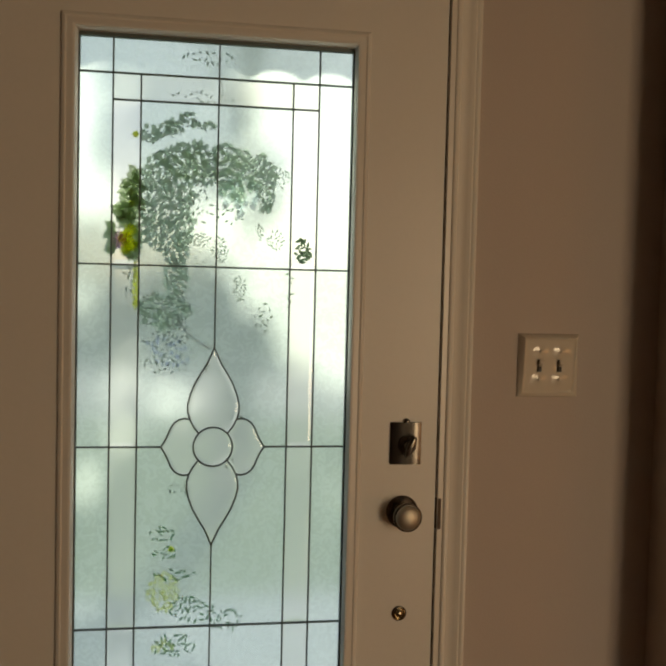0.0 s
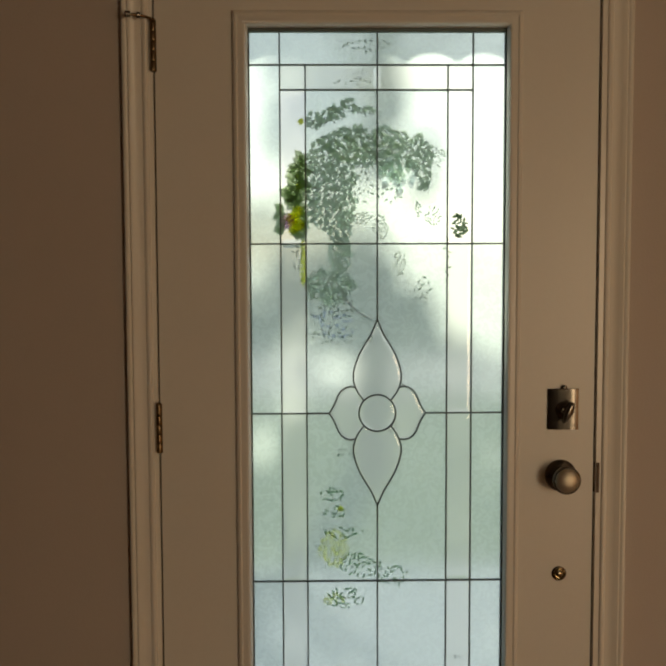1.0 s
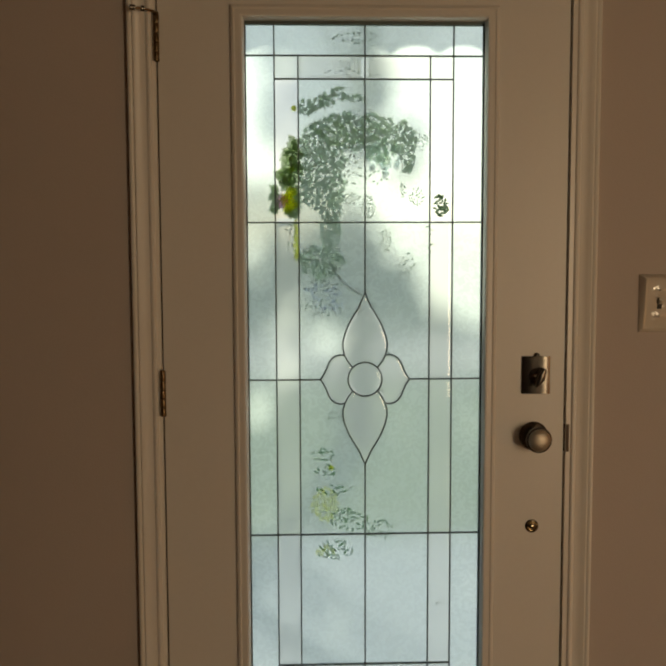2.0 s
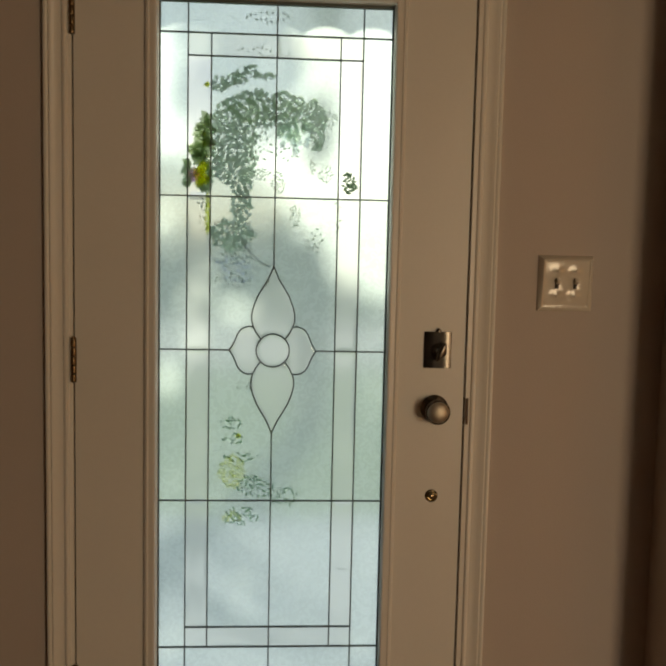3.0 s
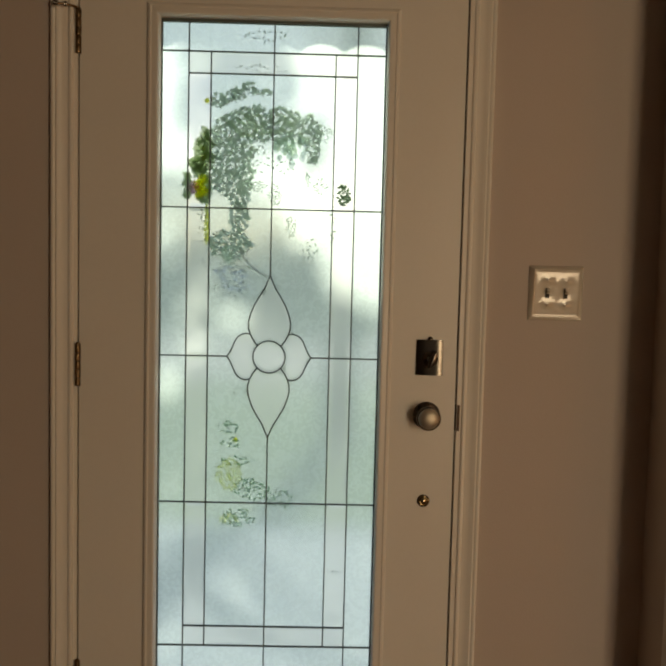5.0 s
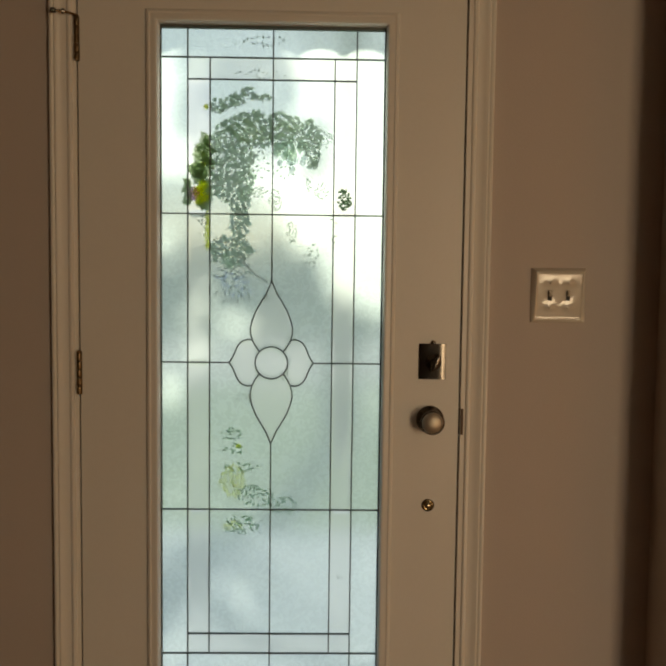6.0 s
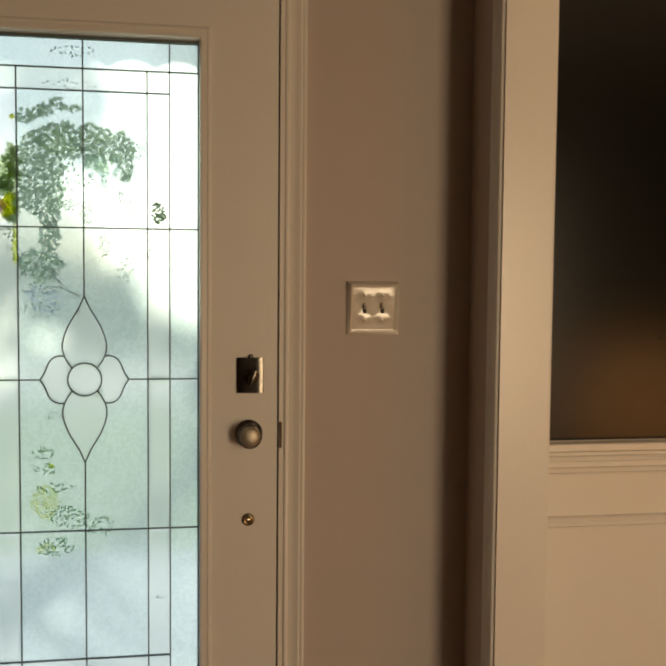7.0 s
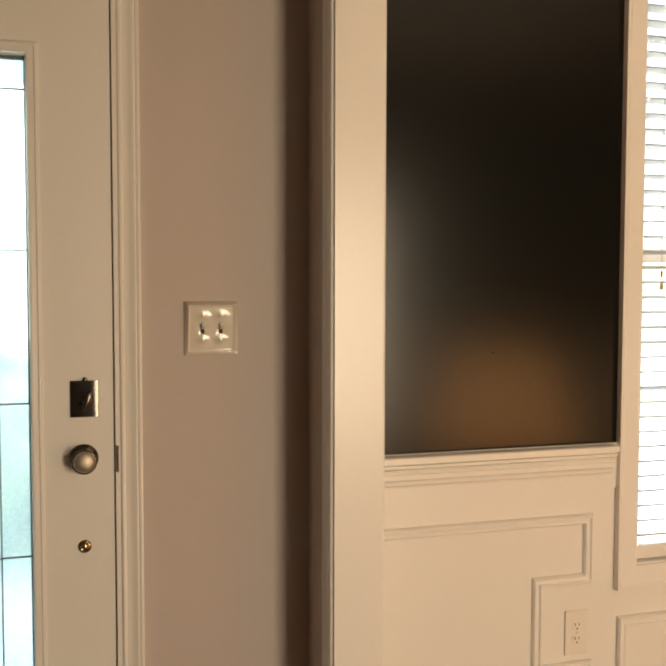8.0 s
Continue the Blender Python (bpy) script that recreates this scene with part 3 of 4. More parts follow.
panel = structure("trim_panel_moulding", sweep(bmesh.new(), [(1.782, NB), (1.782, 0.14), (1.10, 0.14), (1.10, 0.700), (1.782, 0.700), (1.782, NZ), (NX, NZ), (NX, NB)],
                                               PANEL, y=-0.001, closed=True), TRIM_PAINT, "cream picture-frame moulding notched round the outlet", "trim")
structure("trim_panel_window", sweep(bmesh.new(), [(1.868, 0.14), (1.868, 0.392), (2.93, 0.392), (2.93, 0.14)], PANEL, y=-0.001, closed=True), TRIM_PAINT,
          "cream picture-frame moulding under the window", "trim")
structure("trim_rail_band", boxes((SIDE1 + 0.017, 1.866, -0.006, -0.0006, 0.770, 0.8995)), TRIM_PAINT, "cream flat band behind the chair rail", "trim")
BASE = [(0.0, 0.0), (0.0, 0.008), (0.01, 0.012), (0.02, 0.014), (0.09, 0.014), (0.09, 0.0)]
base = structure("baseboard", sweep(bmesh.new(), [(SIDE1 + 0.017, 0.09), (DIN_E, 0.09)], BASE, y=-0.001), TRIM_PAINT, "cream moulded baseboard", "baseboard")
part("baseboard_hall", sweep(bmesh.new(), [(0.525, 0.09), (SIDE0, 0.09)], BASE, y=-0.001), TRIM_PAINT, base)
part("baseboard_hall", sweep(bmesh.new(), [(HALL_W, 0.09), (-0.52, 0.09)], BASE, y=-0.001), TRIM_PAINT, base)

outlet = thing("wall_outlet", "cream duplex outlet in the wainscot notch", "outlet", at=(1.735, -0.001, 0.360))
part("cover", boxes((-0.037, 0.037, -0.005, 0, -0.064, 0.064), bevel=0.0018), OUTLET_PLASTIC, outlet)
for z in (0.020, -0.020):
    r = part("socket", prism(bmesh.new(), [(0.0165 * math.cos(a), z + max(-0.0135, min(0.0135, 0.0165 * math.sin(a)))) for a in [2 * math.pi * i / 24 for i in range(24)]],
                             -0.0065, -0.004), OUTLET_PLASTIC, outlet)
    for x, w, h in ((-0.0063, 0.0011, 0.0042), (0.0063, 0.0011, 0.0034)):
        part("slot", boxes((x - w, x + w, -0.0072, -0.0060, z + 0.001 - h + 0.003, z + 0.001 + h + 0.003)), SLOT, r, "dark slot")
    part("slot", turned(bmesh.new(), [(0.0026, 0), (0.0026, 0.0012), (0, 0.0012)], (0, -0.006, z - 0.008), steps=10), SLOT, r, "dark slot")
part("screw", turned(bmesh.new(), [(0.003, 0), (0.003, 0.001), (0.0, 0.0018)], (0, -0.005, 0), steps=12), NICKEL, outlet)

part("nail", turned(bmesh.new(), [(0.0022, 0.0), (0.0022, 0.004), (0.0, 0.005)], (1.466, 0, 1.163), steps=10), SLOT, bpy.data.objects["wall_dining"], "small dark nail")

win = thing("window_1", "white double-hung window with lowered blinds", "window", kind="structure")
WCAS = [(0.0, 0.0), (0.0, 0.010), (0.006, 0.013), (0.050, 0.017), (0.058, 0.021), (0.066, 0.021), (0.066, 0.0)]
part("casing", sweep(bmesh.new(), [(WIN_X0, WIN_Z0), (WIN_X0, WIN_Z1), (WIN_X1, WIN_Z1), (WIN_X1, WIN_Z0)][::-1], WCAS, closed=True, y=-0.0015), TRIM_PAINT, win)
part("reveal", boxes((WIN_X0, WIN_X0 + 0.012, 0, 0.15, WIN_Z0, WIN_Z1), (WIN_X1 - 0.012, WIN_X1, 0, 0.15, WIN_Z0, WIN_Z1),
                     (WIN_X0, WIN_X1, 0, 0.15, WIN_Z1 - 0.012, WIN_Z1)), TRIM_PAINT, win)
part("window_sill", boxes((WIN_X0 + 0.012, WIN_X1 - 0.012, -0.004, 0.15, WIN_Z0, WIN_Z0 + 0.006), bevel=0.002), TRIM_PAINT, win)
MID = 1.437
for z0, z1, y in ((WIN_Z0 + 0.016, MID + 0.02, 0.085), (MID - 0.02, WIN_Z1 - 0.012, 0.115)):
    x0, x1, r = WIN_X0 + 0.012, WIN_X1 - 0.012, 0.042
    s = part("sash", boxes((x0, x0 + r, y, y + 0.03, z0, z1), (x1 - r, x1, y, y + 0.03, z0, z1), (x0 + r, x1 - r, y, y + 0.03, z0, z0 + r),
                           (x0 + r, x1 - r, y, y + 0.03, z1 - r, z1)), VINYL, win)
    g = part("pane", boxes((x0 + r, x1 - r, y + 0.012, y + 0.016, z0 + r, z1 - r)), CLEAR_GLASS, s)
    g.visible_shadow = False
part("sash_lock", boxes((2.36, 2.42, 0.062, 0.085, MID + 0.0, MID + 0.018), bevel=0.003), VINYL, win)

blind = thing("window_blind", "off-white horizontal slat blind lowered in the window", "blind", at=(0, 0, 0))
slat_mesh = None
bx0, bx1 = WIN_X0 + 0.0128, WIN_X1 - 0.0128
part("head_rail", boxes((bx0, bx1, 0.012, 0.058, WIN_Z1 - 0.06, WIN_Z1 - 0.014), bevel=0.003), SLAT, blind)
part("bottom_rail", boxes((bx0, bx1, 0.012, 0.058, WIN_Z0 + 0.010, WIN_Z0 + 0.050), bevel=0.004), VINYL, blind)
z = WIN_Z0 + 0.078
while z < WIN_Z1 - 0.08:
    if slat_mesh is None:
        bm = bmesh.new()
        ring = [(-0.025, 0.0018), (-0.012, 0.0026), (0, 0.0030), (0.012, 0.0026), (0.025, 0.0018), (0.025, -0.0022), (0, -0.0008), (-0.025, -0.0022)]
        a = [bm.verts.new((bx0, y, h)) for y, h in ring]
        b = [bm.verts.new((bx1, y, h)) for y, h in ring]
        for i in range(8):
            bm.faces.new((a[i], a[(i + 1) % 8], b[(i + 1) % 8], b[i]))
        bm.faces.new(a), bm.faces.new(b[::-1])
        sl = part("slat", bm, SLAT, blind)
        slat_mesh = sl.data
    else:
        sl = new("slat", slat_mesh)
        sl.parent = blind
    sl.matrix_local = pose(0, 0.035, z, -6, 0, 0)
    z += 0.0435
for x in (bx0 + 0.13, bx1 - 0.13):
    for y in (0.009, 0.061):
        part("ladder_cord", tube(bmesh.new(), [(x, y, WIN_Z0 + 0.06), (x, y, WIN_Z1 - 0.03)], 0.0012, 6), SLAT, blind)
part("lift_cord", tube(bmesh.new(), [(2.0, 0.004, 1.388), (2.0, 0.006, 1.6), (2.0, 0.010, WIN_Z1 - 0.05)], 0.0008, 6), SLAT, blind)
tassel = part("tassel", turned(bmesh.new(), [(0.002, 0.0), (0.006, 0.001), (0.0055, 0.012), (0.003, 0.020), (0.0, 0.021)], (2.0, 0.004, 1.335), "z", 12), TASSEL, blind, "greenish brass cord tassel", smooth=40)
part("cap", turned(bmesh.new(), [(0.0, 0.0), (0.0035, 0.001), (0.0035, 0.018), (0.0, 0.020)], (2.0, 0.004, 1.370), "z", 10), HINGE_METAL, tassel, smooth=40)
# ---- back of the dining room: unseen glazed door, added behind the warm area lamp ----
back = thing("door_2", "unseen white glazed patio door, added behind the warm back lamp", "door", kind="structure")
part("frame", boxes((1.40, 1.46, BACK - 0.1, BACK - 0.02, 0, 2.08), (2.56, 2.62, BACK - 0.1, BACK - 0.02, 0, 2.08), (1.46, 2.56, BACK - 0.1, BACK - 0.02, 1.98, 2.08),
                    (1.46, 2.56, BACK - 0.1, BACK - 0.02, 0, 0.16)), VINYL, back)
g = part("pane", boxes((1.46, 2.56, BACK - 0.062, BACK - 0.056, 0.16, 1.98)), CLEAR_GLASS, back)
g.visible_shadow = False

# ---- outdoors ----
bm = bmesh.new()
S = 400.0
bmesh.ops.create_grid(bm, x_segments=40, y_segments=40, size=S)
for v in bm.verts:
    v.co.z = -0.32 + 0.02 * noise.noise(v.co * 0.05)
ground = structure("ground", bm, LAWN, "mown green lawn reaching the horizon", "ground")
structure("driveway", boxes((3.2, 7.6, 0.4, 7.2, -0.34, -0.285), bevel=0.008), CONCRETE, "pale concrete driveway in the sun", "driveway")
structure("road", boxes((-90, 90, 10.0, 17.0, -0.36, -0.28)), CONCRETE, "pale sunlit street beyond the lawn", "road")
structure("pavement", boxes((-1.6, 1.6, 0.15, 2.4, -0.34, -0.06), bevel=0.008), PORCH_SLAB, "blue-grey concrete porch slab", "pavement")


def cast(x, z, dist, y=0.02):
    """The place dist metres towards the sun from the door's glass at (x, z)."""
    return Vector((x, y, z)) + to_sun * dist


# porch beam with a scalloped trim, whose shadow edge falls across the top of the glass
D = 1.05
by = cast(0, 0, D).y
beam = thing("porch_beam", "white porch beam with a scalloped wooden valance", "beam", kind="structure")
edge = []
px0, px1 = -1.7, 2.1
c0 = cast(0.0, 1.80, D)
n = 360
for i in range(n + 1):
    x = px0 + (px1 - px0) * i / n
    gx = x - (c0.x - 0.0)
    k = (gx - 0.062) / 0.108
    arch = abs(math.sin(math.pi * k)) ** 0.5
    edge.append((x, c0.z + 0.004 + 0.026 * arch))
part("valance", prism(bmesh.new(), edge + [(px1, c0.z + 0.34), (px0, c0.z + 0.34)], by - 0.012, by + 0.012), PORCH_PAINT, beam)
part("beam", boxes((px0, px1, by - 0.07, by + 0.07, c0.z + 0.3, c0.z + 0.52)), PORCH_PAINT, beam)
structure("porch_roof", boxes((px0 - 0.1, px1 + 0.1, 0.15, by + 0.35, c0.z + 0.52, c0.z + 0.60)), PORCH_PAINT, "white porch roof", "roof")
for x in (px0 + 0.08, px1 - 0.08):
    post = part("post", boxes((x - 0.05, x + 0.05, by - 0.05, by + 0.05, -0.06, c0.z + 0.3), bevel=0.006), PORCH_PAINT, beam)


def leaf_mesh(bm, p, size, aspect=2.0, rng=random, flat=None, curl=0.25, spin=None):
    """A pointed leaf, folded along its rib."""
    if flat is None:
        q = Euler((rng.uniform(0, 6.3), rng.uniform(0, 6.3), rng.uniform(0, 6.3))).to_matrix()
    else:
        q = (Matrix.Rotation(rng.uniform(-flat, flat), 3, "X") @ Matrix.Rotation(rng.uniform(-flat, flat), 3, "Z") @
             Matrix.Rotation(rng.uniform(0, 6.3) if spin is None else spin, 3, "Y"))
    w, h = size / aspect / 2, size / 2
    pts = [(0, 0, -h), (w * 0.8, -curl * w, -h * 0.35), (w, -curl * w, h * 0.15), (0, 0, h), (-w, -curl * w, h * 0.15), (-w * 0.8, -curl * w, -h * 0.35)]
    vs = [bm.verts.new(p + q @ Vector(c)) for c in pts]
    bm.faces.new((vs[0], vs[1], vs[2], vs[3]))
    bm.faces.new((vs[0], vs[3], vs[4], vs[5]))


def bright(x, z):
    """How open the crown is where its shadow falls at (x, z) on the door's glass: 1 open, 0 dense."""
    low = 1.165 + 0.26 * max(0.0, (0.27 - x) / 0.27) ** 1.5
    if x > -0.01 and z > low and not (x < 0.05 and z > 1.66) and not (x < 0.125 and 1.53 < z < 1.66):
        return 1.0
    if x < (-0.21 if z < 1.62 else -0.232) and z > 1.51:
        return 1.0
    spots = ((-0.25, 1.35, 0.05, 0.06, 0.55), (-0.18, 1.24, 0.04, 0.09, 0.5), (-0.08, 1.165, 0.06, 0.045, 0.6), (-0.18, 1.10, 0.03, 0.06, 0.5),
             (-0.245, 0.99, 0.035, 0.05, 0.5), (0.245, 0.98, 0.03, 0.05, 0.35),
             (-0.02, 1.50, 0.05, 0.07, 0.8), (-0.03, 1.58, 0.17, 0.10, 0.2), (-0.18, 1.60, 0.04, 0.09, 0.45), (-0.18, 1.77, 0.04, 0.03, 0.8), (0.17, 1.03, 0.02, 0.05, 0.25), (-0.045, 0.62, 0.024, 0.02, 0.95), (-0.075, 0.48, 0.024, 0.02, 0.95))
    best = 0.0
    for sx, sz, rx, rz, a in spots:
        best = max(best, a * max(0.0, 1.25 - ((x - sx) / rx) ** 2 - ((z - sz) / rz) ** 2))
    return min(best, 1.0)


rng = random.Random(5)
tree = thing("tree", "leafy garden tree with gaps in its crown", "tree")
TD = 7.5
mid = cast(0, 1.0, TD)
tree.location = (0, 0, 0)
trunk = tube(bmesh.new(), [(mid.x - 0.9, mid.y + 0.1, -0.34), (mid.x - 0.85, mid.y + 0.1, 1.5), (mid.x - 0.8, mid.y, 3.2), (mid.x - 0.85, mid.y, 4.6), (mid.x - 0.8, mid.y, 5.8)],
             [0.17, 0.14, 0.11, 0.07, 0.03], 12)
tk = part("trunk", trunk, BARK, tree, smooth=60)
for i in range(16):
    a = rng.uniform(0, 6.28)
    z0 = rng.uniform(2.6, 4.8)
    s = Vector((mid.x - 0.81, mid.y, z0))
    e = s + Vector((math.cos(a) * rng.uniform(0.7, 1.5), math.sin(a) * rng.uniform(0.5, 1.0), rng.uniform(0.3, 1.2)))
    m = (s + e) / 2 + Vector((0, 0, 0.12))
    part("limb", tube(bmesh.new(), [s, m, e], [0.030, 0.018, 0.007], 7), BARK, tree)
bm = bmesh.new()
count = 0
while count < 7000:
    gx, gz = rng.uniform(-0.38, 0.38), rng.uniform(0.15, 2.0)
    open_here = bright(gx, gz)
    if open_here > 0.97 or rng.random() < open_here ** 0.35:
        count += 1
        continue
    leaf_mesh(bm, cast(gx, gz, TD + rng.uniform(-0.7, 0.7)), rng.uniform(0.045, 0.085), 1.8, rng)
    count += 1
count = 0
while count < 9000:
    gx, gz = rng.uniform(-1.3, 1.2), rng.uniform(-0.5, 2.9)
    count += 1
    if (abs(gx) < 0.38 and 0.15 < gz < 2.0) or ((gx + 0.05) / 1.25) ** 2 + ((gz - 1.2) / 1.7) ** 2 > 0.75 + 0.5 * noise.noise(Vector((gx * 2.2, gz * 2.2, 0))):
        continue
    leaf_mesh(bm, cast(gx, gz, TD + rng.uniform(-0.7, 0.7)), rng.uniform(0.05, 0.10), 1.8, rng)
part("crown", bm, LEAF, tree)


# hedge and trees across the street, far behind the glass
bm = bmesh.new()
for i in range(5200):
    x = rng.uniform(-13, 13)
    h = 2.3 + 1.6 * noise.noise(Vector((x * 0.25, 3, 0))) + 0.7 * noise.noise(Vector((x * 0.9, 7, 0)))
    p = Vector((x, 20 + rng.uniform(-1.2, 1.2), -0.3 + rng.random() ** 0.7 * h))
    leaf_mesh(bm, p, rng.uniform(0.3, 0.55), 1.6, rng)
tagged(part("hedge", bm, LEAF), "tall green hedge across the lawn", "hedge", kind="stuff")

# ---- wreath on the outside of the door ----
wreath = thing("door_wreath", "green leafy wreath with flowers hung against the glass", "wreath", at=(-0.05, 0.0226, 1.525))
bm = bmesh.new()
tube(bm, [(-0.085, 0.045, -0.05), (-0.075, 0.045, 0.04), (-0.03, 0.045, 0.10), (0.05, 0.045, 0.105)], 0.004, 6)
part("stem", bm, TWIG, wreath)
part("stem", tube(bmesh.new(), [(-0.028, 0.002, -0.195), (-0.008, 0.002, -0.228), (0.018, 0.002, -0.250), (0.042, 0.002, -0.262)], 0.0012, 6), TWIG, wreath)


def scatter(ellipses, spacing, fill=1.0):
    """Evenly spread places inside a union of ellipses (x, z, half width, half height)."""
    out, taken = [], {}
    x0, x1 = min(e[0] - e[2] for e in ellipses), max(e[0] + e[2] for e in ellipses)
    z0, z1 = min(e[1] - e[3] for e in ellipses), max(e[1] + e[3] for e in ellipses)
    for i in range(int((x1 - x0) * (z1 - z0) / spacing ** 2 * 6)):
        x, z = rng.uniform(x0, x1), rng.uniform(z0, z1)
        if not any(((x - e[0]) / e[2]) ** 2 + ((z - e[1]) / e[3]) ** 2 < 0.8 + 0.35 * noise.noise(Vector((x * 45, z * 45, 2))) for e in ellipses):
            continue
        k = (int(x // spacing), int(z // spacing))
        if any((x - px) ** 2 + (z - pz) ** 2 < spacing ** 2 for dx in (-1, 0, 1) for dz in (-1, 0, 1) for px, pz in taken.get((k[0] + dx, k[1] + dz), ())):
            continue
        taken.setdefault(k, []).append((x, z))
        if rng.random() < fill:
            out.append((x, z))
    return out


def spray(places, depth, size, aspect, flat, name, mat=WREATH_LEAF, combed=False):
    """Leaves at the places; combed leaves lie roughly along their neighbours."""
    bm = bmesh.new()
    for x, z in places:
        spin = 5.0 * noise.noise(Vector((x * 24, z * 24, 5))) + rng.uniform(-0.9, 0.9) if combed else None
        leaf_mesh(bm, Vector((x, rng.uniform(*depth), z)), rng.uniform(*size), aspect, rng, flat=flat, spin=spin, curl=0.1 if combed else 0.25)
    return part(name, bm, mat, wreath)


TOUCH = (0.0002, 0.0006)
ARCH = ((-0.048, 0.055, 0.058, 0.085), (-0.048, -0.022, 0.056, 0.060), (0.010, 0.103, 0.078, 0.046), (0.075, 0.106, 0.068, 0.040), (0.128, 0.092, 0.040, 0.040),
        (0.148, 0.050, 0.018, 0.042), (-0.030, -0.062, 0.030, 0.040))
STRAND = ((-0.078, 0.158, 0.026, 0.018), (-0.040, 0.172, 0.028, 0.018), (-0.010, 0.188, 0.020, 0.014), (0.025, 0.180, 0.022, 0.008))
LOOSE = ((-0.027, -0.120, 0.022, 0.050), (-0.072, -0.185, 0.034, 0.036), (-0.030, -0.185, 0.034, 0.044), (-0.02, -0.215, 0.024, 0.014), (0.058, -0.066, 0.018, 0.030),
         (0.018, -0.043, 0.022, 0.016), (0.168, -0.040, 0.020, 0.020), (0.180, 0.085, 0.016, 0.022), (0.097, -0.138, 0.014, 0.030), (0.137, -0.024, 0.008, 0.018))
SPARSE = ((-0.048, -0.245, 0.052, 0.018), (-0.045, -0.292, 0.058, 0.022), (0.146, -0.195, 0.024, 0.036), (0.080, 0.008, 0.035, 0.020), (0.015, 0.02, 0.03, 0.04),
          (-0.235, 0.060, 0.018, 0.016), (0.02, 0.235, 0.07, 0.012), (-0.118, -0.13, 0.012, 0.07), (0.20, -0.13, 0.008, 0.05), (0.03, 0.315, 0.06, 0.016),
          (0.085, -0.495, 0.009, 0.012), (-0.015, -0.545, 0.024, 0.016), (0.035, -0.30, 0.006, 0.008), (0.070, -0.285, 0.006, 0.006), (0.095, -0.400, 0.020, 0.005), (0.228, -1.0, 0.014, 0.006))
# leaves against the glass, coloured dark to read as backlit silhouettes
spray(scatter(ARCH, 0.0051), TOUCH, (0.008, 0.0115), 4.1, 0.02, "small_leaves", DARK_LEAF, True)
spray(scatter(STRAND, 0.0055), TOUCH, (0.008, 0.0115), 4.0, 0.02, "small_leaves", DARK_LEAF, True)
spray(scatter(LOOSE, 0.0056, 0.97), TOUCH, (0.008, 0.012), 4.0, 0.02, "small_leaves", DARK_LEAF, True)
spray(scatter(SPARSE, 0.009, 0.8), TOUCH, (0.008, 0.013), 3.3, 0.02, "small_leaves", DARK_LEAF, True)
spray(scatter(((0.224, -0.060, 0.018, 0.026),), 0.006), TOUCH, (0.011, 0.018), 2.4, 0.1, "small_leaves", DARK_LEAF)
# paler leaf layer further back, its sunlit tone put into the colour
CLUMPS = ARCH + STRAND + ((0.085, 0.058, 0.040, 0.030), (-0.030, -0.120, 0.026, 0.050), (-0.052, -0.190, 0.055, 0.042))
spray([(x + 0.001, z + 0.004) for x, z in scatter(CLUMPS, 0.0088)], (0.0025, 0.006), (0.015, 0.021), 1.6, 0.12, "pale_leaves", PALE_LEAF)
spray(scatter(((0.02, 0.105, 0.080, 0.032),), 0.015), (0.003, 0.006), (0.015, 0.022), 1.7, 0.2, "broad_leaves")
spray(scatter(((0.095, 0.050, 0.046, 0.032),), 0.013), (0.006, 0.014), (0.018, 0.026), 1.4, 0.2, "pale_leaves", BLUE_LEAF)
# broad leaves and flowers at the wreath's edge
spray(scatter(((-0.110, 0.052, 0.012, 0.048), (-0.119, 0.030, 0.020, 0.040), (-0.124, 0.005, 0.024, 0.022)), 0.0075), (0.0004, 0.003), (0.024, 0.034), 1.7, 0.2, "broad_leaves")
spray(scatter(((-0.156, -0.045, 0.010, 0.036), (-0.128, -0.012, 0.018, 0.012), (-0.118, -0.078, 0.012, 0.010), (-0.106, -0.045, 0.006, 0.040)), 0.0055), (0.0020, 0.005), (0.016, 0.024), 1.7, 0.2, "broad_leaves")
spray(scatter(((-0.048, -0.637, 0.030, 0.016), (-0.040, -0.675, 0.028, 0.016), (-0.02, -0.720, 0.05, 0.012), (0.005, -0.790, 0.045, 0.026), (0.03, -0.80, 0.04, 0.02), (-0.02, -0.865, 0.045, 0.026), (0.085, -0.815, 0.035, 0.024)), 0.0070, 0.75),
      TOUCH, (0.010, 0.015), 3.2, 0.02, "trailing_leaves", TRAIL_LEAF, True)
for e in ((-0.043, -0.755, 0.034, 0.044), (-0.045, -0.868, 0.026, 0.014)):
    spray(scatter((e,), 0.0054, 0.8), (0.0004, 0.002), (0.009, 0.014), 1.8, 0.1, "yellow_petals", PALE_YELLOW)
spray(scatter(((-0.052, -0.262, 0.050, 0.022), (-0.030, -0.285, 0.040, 0.016)), 0.0085, 0.6), (0.001, 0.003), (0.009, 0.013), 1.7, 0.2, "blue_petals", BLUE_PETAL)
spray(scatter(((-0.1075, -0.140, 0.006, 0.055),), 0.0036), TOUCH, (0.006, 0.010), 1.8, 0.05, "yellow_petals", YELLOW)
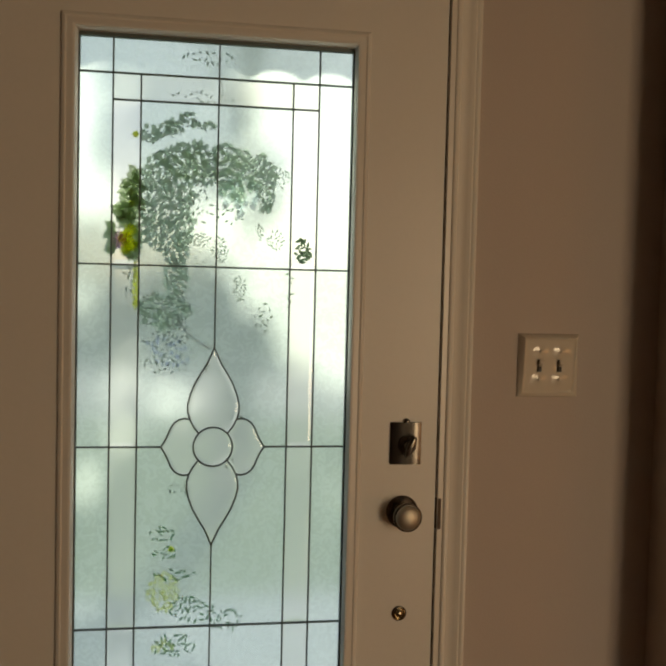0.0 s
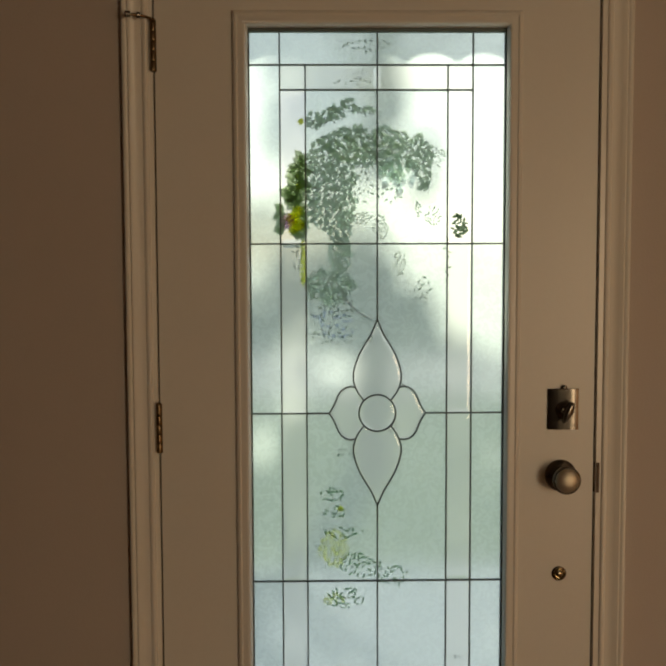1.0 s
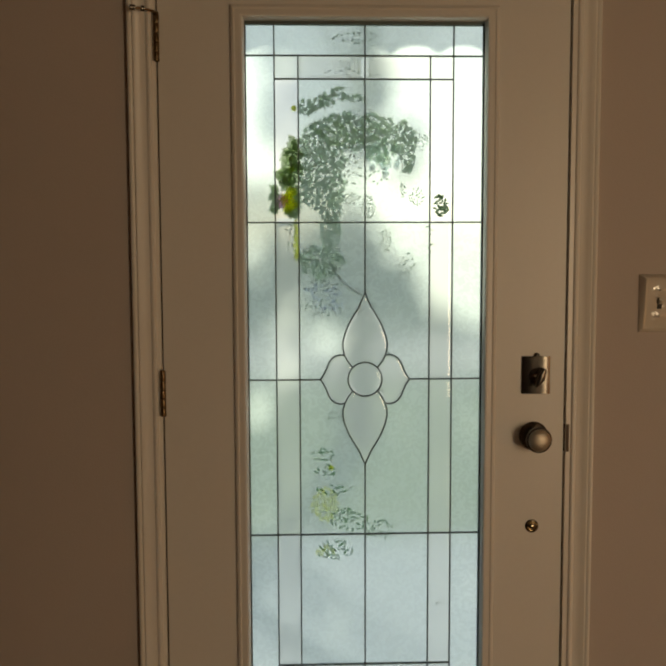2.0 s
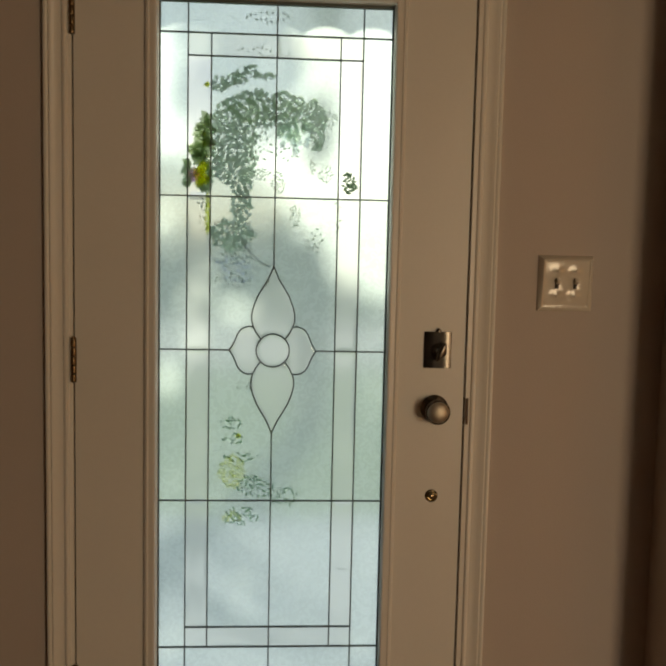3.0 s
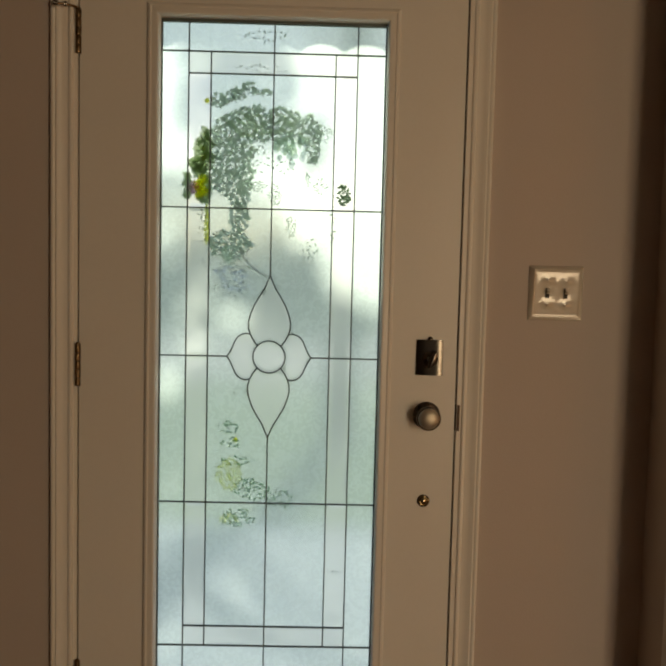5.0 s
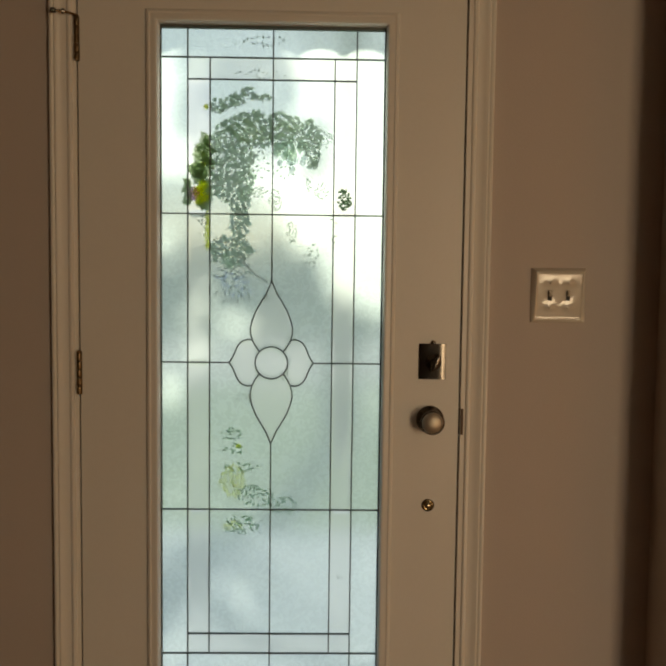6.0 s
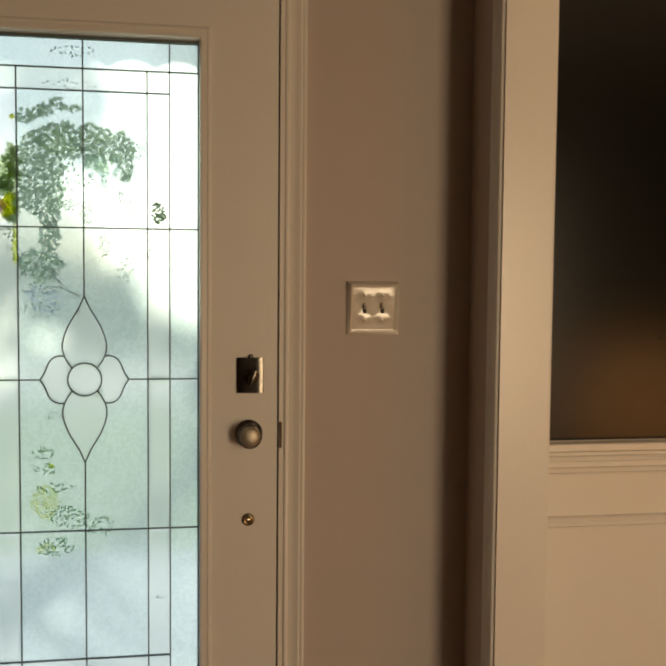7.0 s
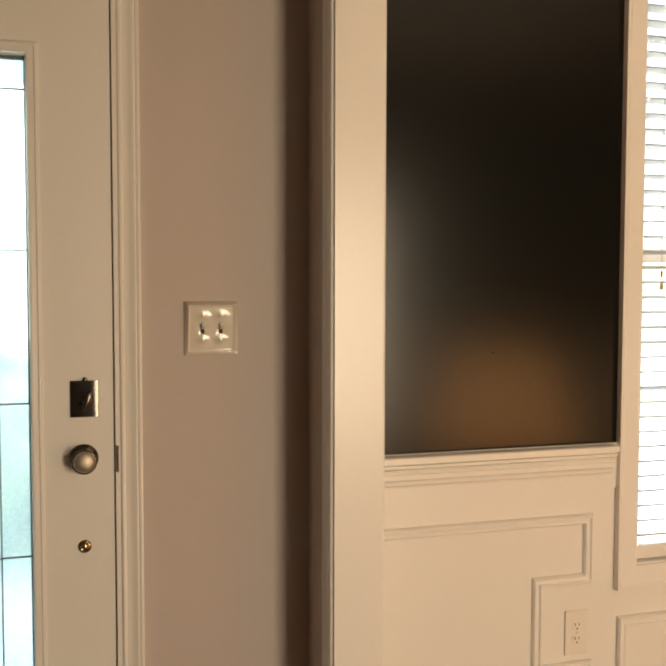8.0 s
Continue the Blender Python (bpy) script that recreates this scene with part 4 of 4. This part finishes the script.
for cx, cz, mat, r in ((-0.118, -0.030, YELLOW, 0.015), (-0.128, -0.046, YELLOW, 0.017), (-0.117, -0.058, YELLOW, 0.016), (-0.127, -0.068, YELLOW, 0.012), (-0.141, -0.050, PINK, 0.019),
                       (-0.111, 0.158, YELLOW, 0.007), (-0.117, 0.022, YELLOW, 0.008), (-0.118, 0.045, YELLOW, 0.006), (-0.03, -0.668, YELLOW, 0.007)):
    bm = bmesh.new()
    for i in range(7):
        a = i * 6.283 / 7 + rng.uniform(-0.2, 0.2)
        leaf_mesh(bm, Vector((cx + 0.5 * r * math.sin(a), 0.0004 + 0.0002 * i, cz + 0.5 * r * math.cos(a))), r * 1.15, 1.3, rng, flat=0.12, spin=a)
    part("flower", bm, mat, wreath, "yellow flower" if mat is YELLOW else "pink flower")

# ---- unseen side table and lamp, added for the warm glow in the black wall's gloss ----
table = thing("added_table", "unseen low warm brown wooden side table, added to hold the lamp", "table", at=(2.72, -2.40, 0))
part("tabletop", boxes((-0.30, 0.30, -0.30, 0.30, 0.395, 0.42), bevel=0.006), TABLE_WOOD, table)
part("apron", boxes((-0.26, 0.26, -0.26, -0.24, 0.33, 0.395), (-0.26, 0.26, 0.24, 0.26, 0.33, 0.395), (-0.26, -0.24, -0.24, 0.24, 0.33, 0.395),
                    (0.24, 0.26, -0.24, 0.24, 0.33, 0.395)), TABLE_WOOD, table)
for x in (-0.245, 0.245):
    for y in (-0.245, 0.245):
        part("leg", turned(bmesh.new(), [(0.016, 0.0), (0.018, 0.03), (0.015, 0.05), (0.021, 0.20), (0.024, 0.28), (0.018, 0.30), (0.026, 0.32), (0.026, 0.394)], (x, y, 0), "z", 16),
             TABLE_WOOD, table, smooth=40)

lamp = thing("added_lamp", "unseen lamp with a wide warm glowing shade, added for the black wall gloss", "lamp", at=(2.72, -2.40, 0.42))
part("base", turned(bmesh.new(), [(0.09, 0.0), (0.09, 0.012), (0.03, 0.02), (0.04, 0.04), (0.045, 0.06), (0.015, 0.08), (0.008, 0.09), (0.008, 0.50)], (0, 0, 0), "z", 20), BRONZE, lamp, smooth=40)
part("shade", turned(bmesh.new(), [(0.44, 0.06), (0.443, 0.06), (0.270, 0.55), (0.267, 0.55)], (0, 0, 0), "z", 36), SHADE, lamp, "warm glowing shade of the added lamp", smooth=40)

# ---- oak boards ----
board = None
rows = int((DIN_E - HALL_W) / 0.12)
for i in range(rows):
    x = HALL_W + i * 0.12
    y = BACK + (i * 0.37) % 1.5 - 1.5
    while y < -0.02:
        y0, y1 = max(y, BACK), min(y + 1.5, -0.02)
        y += 1.5
        if y1 - y0 < 0.05:
            continue
        if board is None:
            bm = boxes((0.0008, 0.1192, 0.0008, 0.9992, -0.018, 0.0))
            ob = part("board", bm, OAK, floor)
            board = ob.data
        else:
            ob = new("board", board)
            ob.parent = floor
        ob.matrix_local = Matrix.LocRotScale((x, y0, 0), None, (1, y1 - y0, 1))
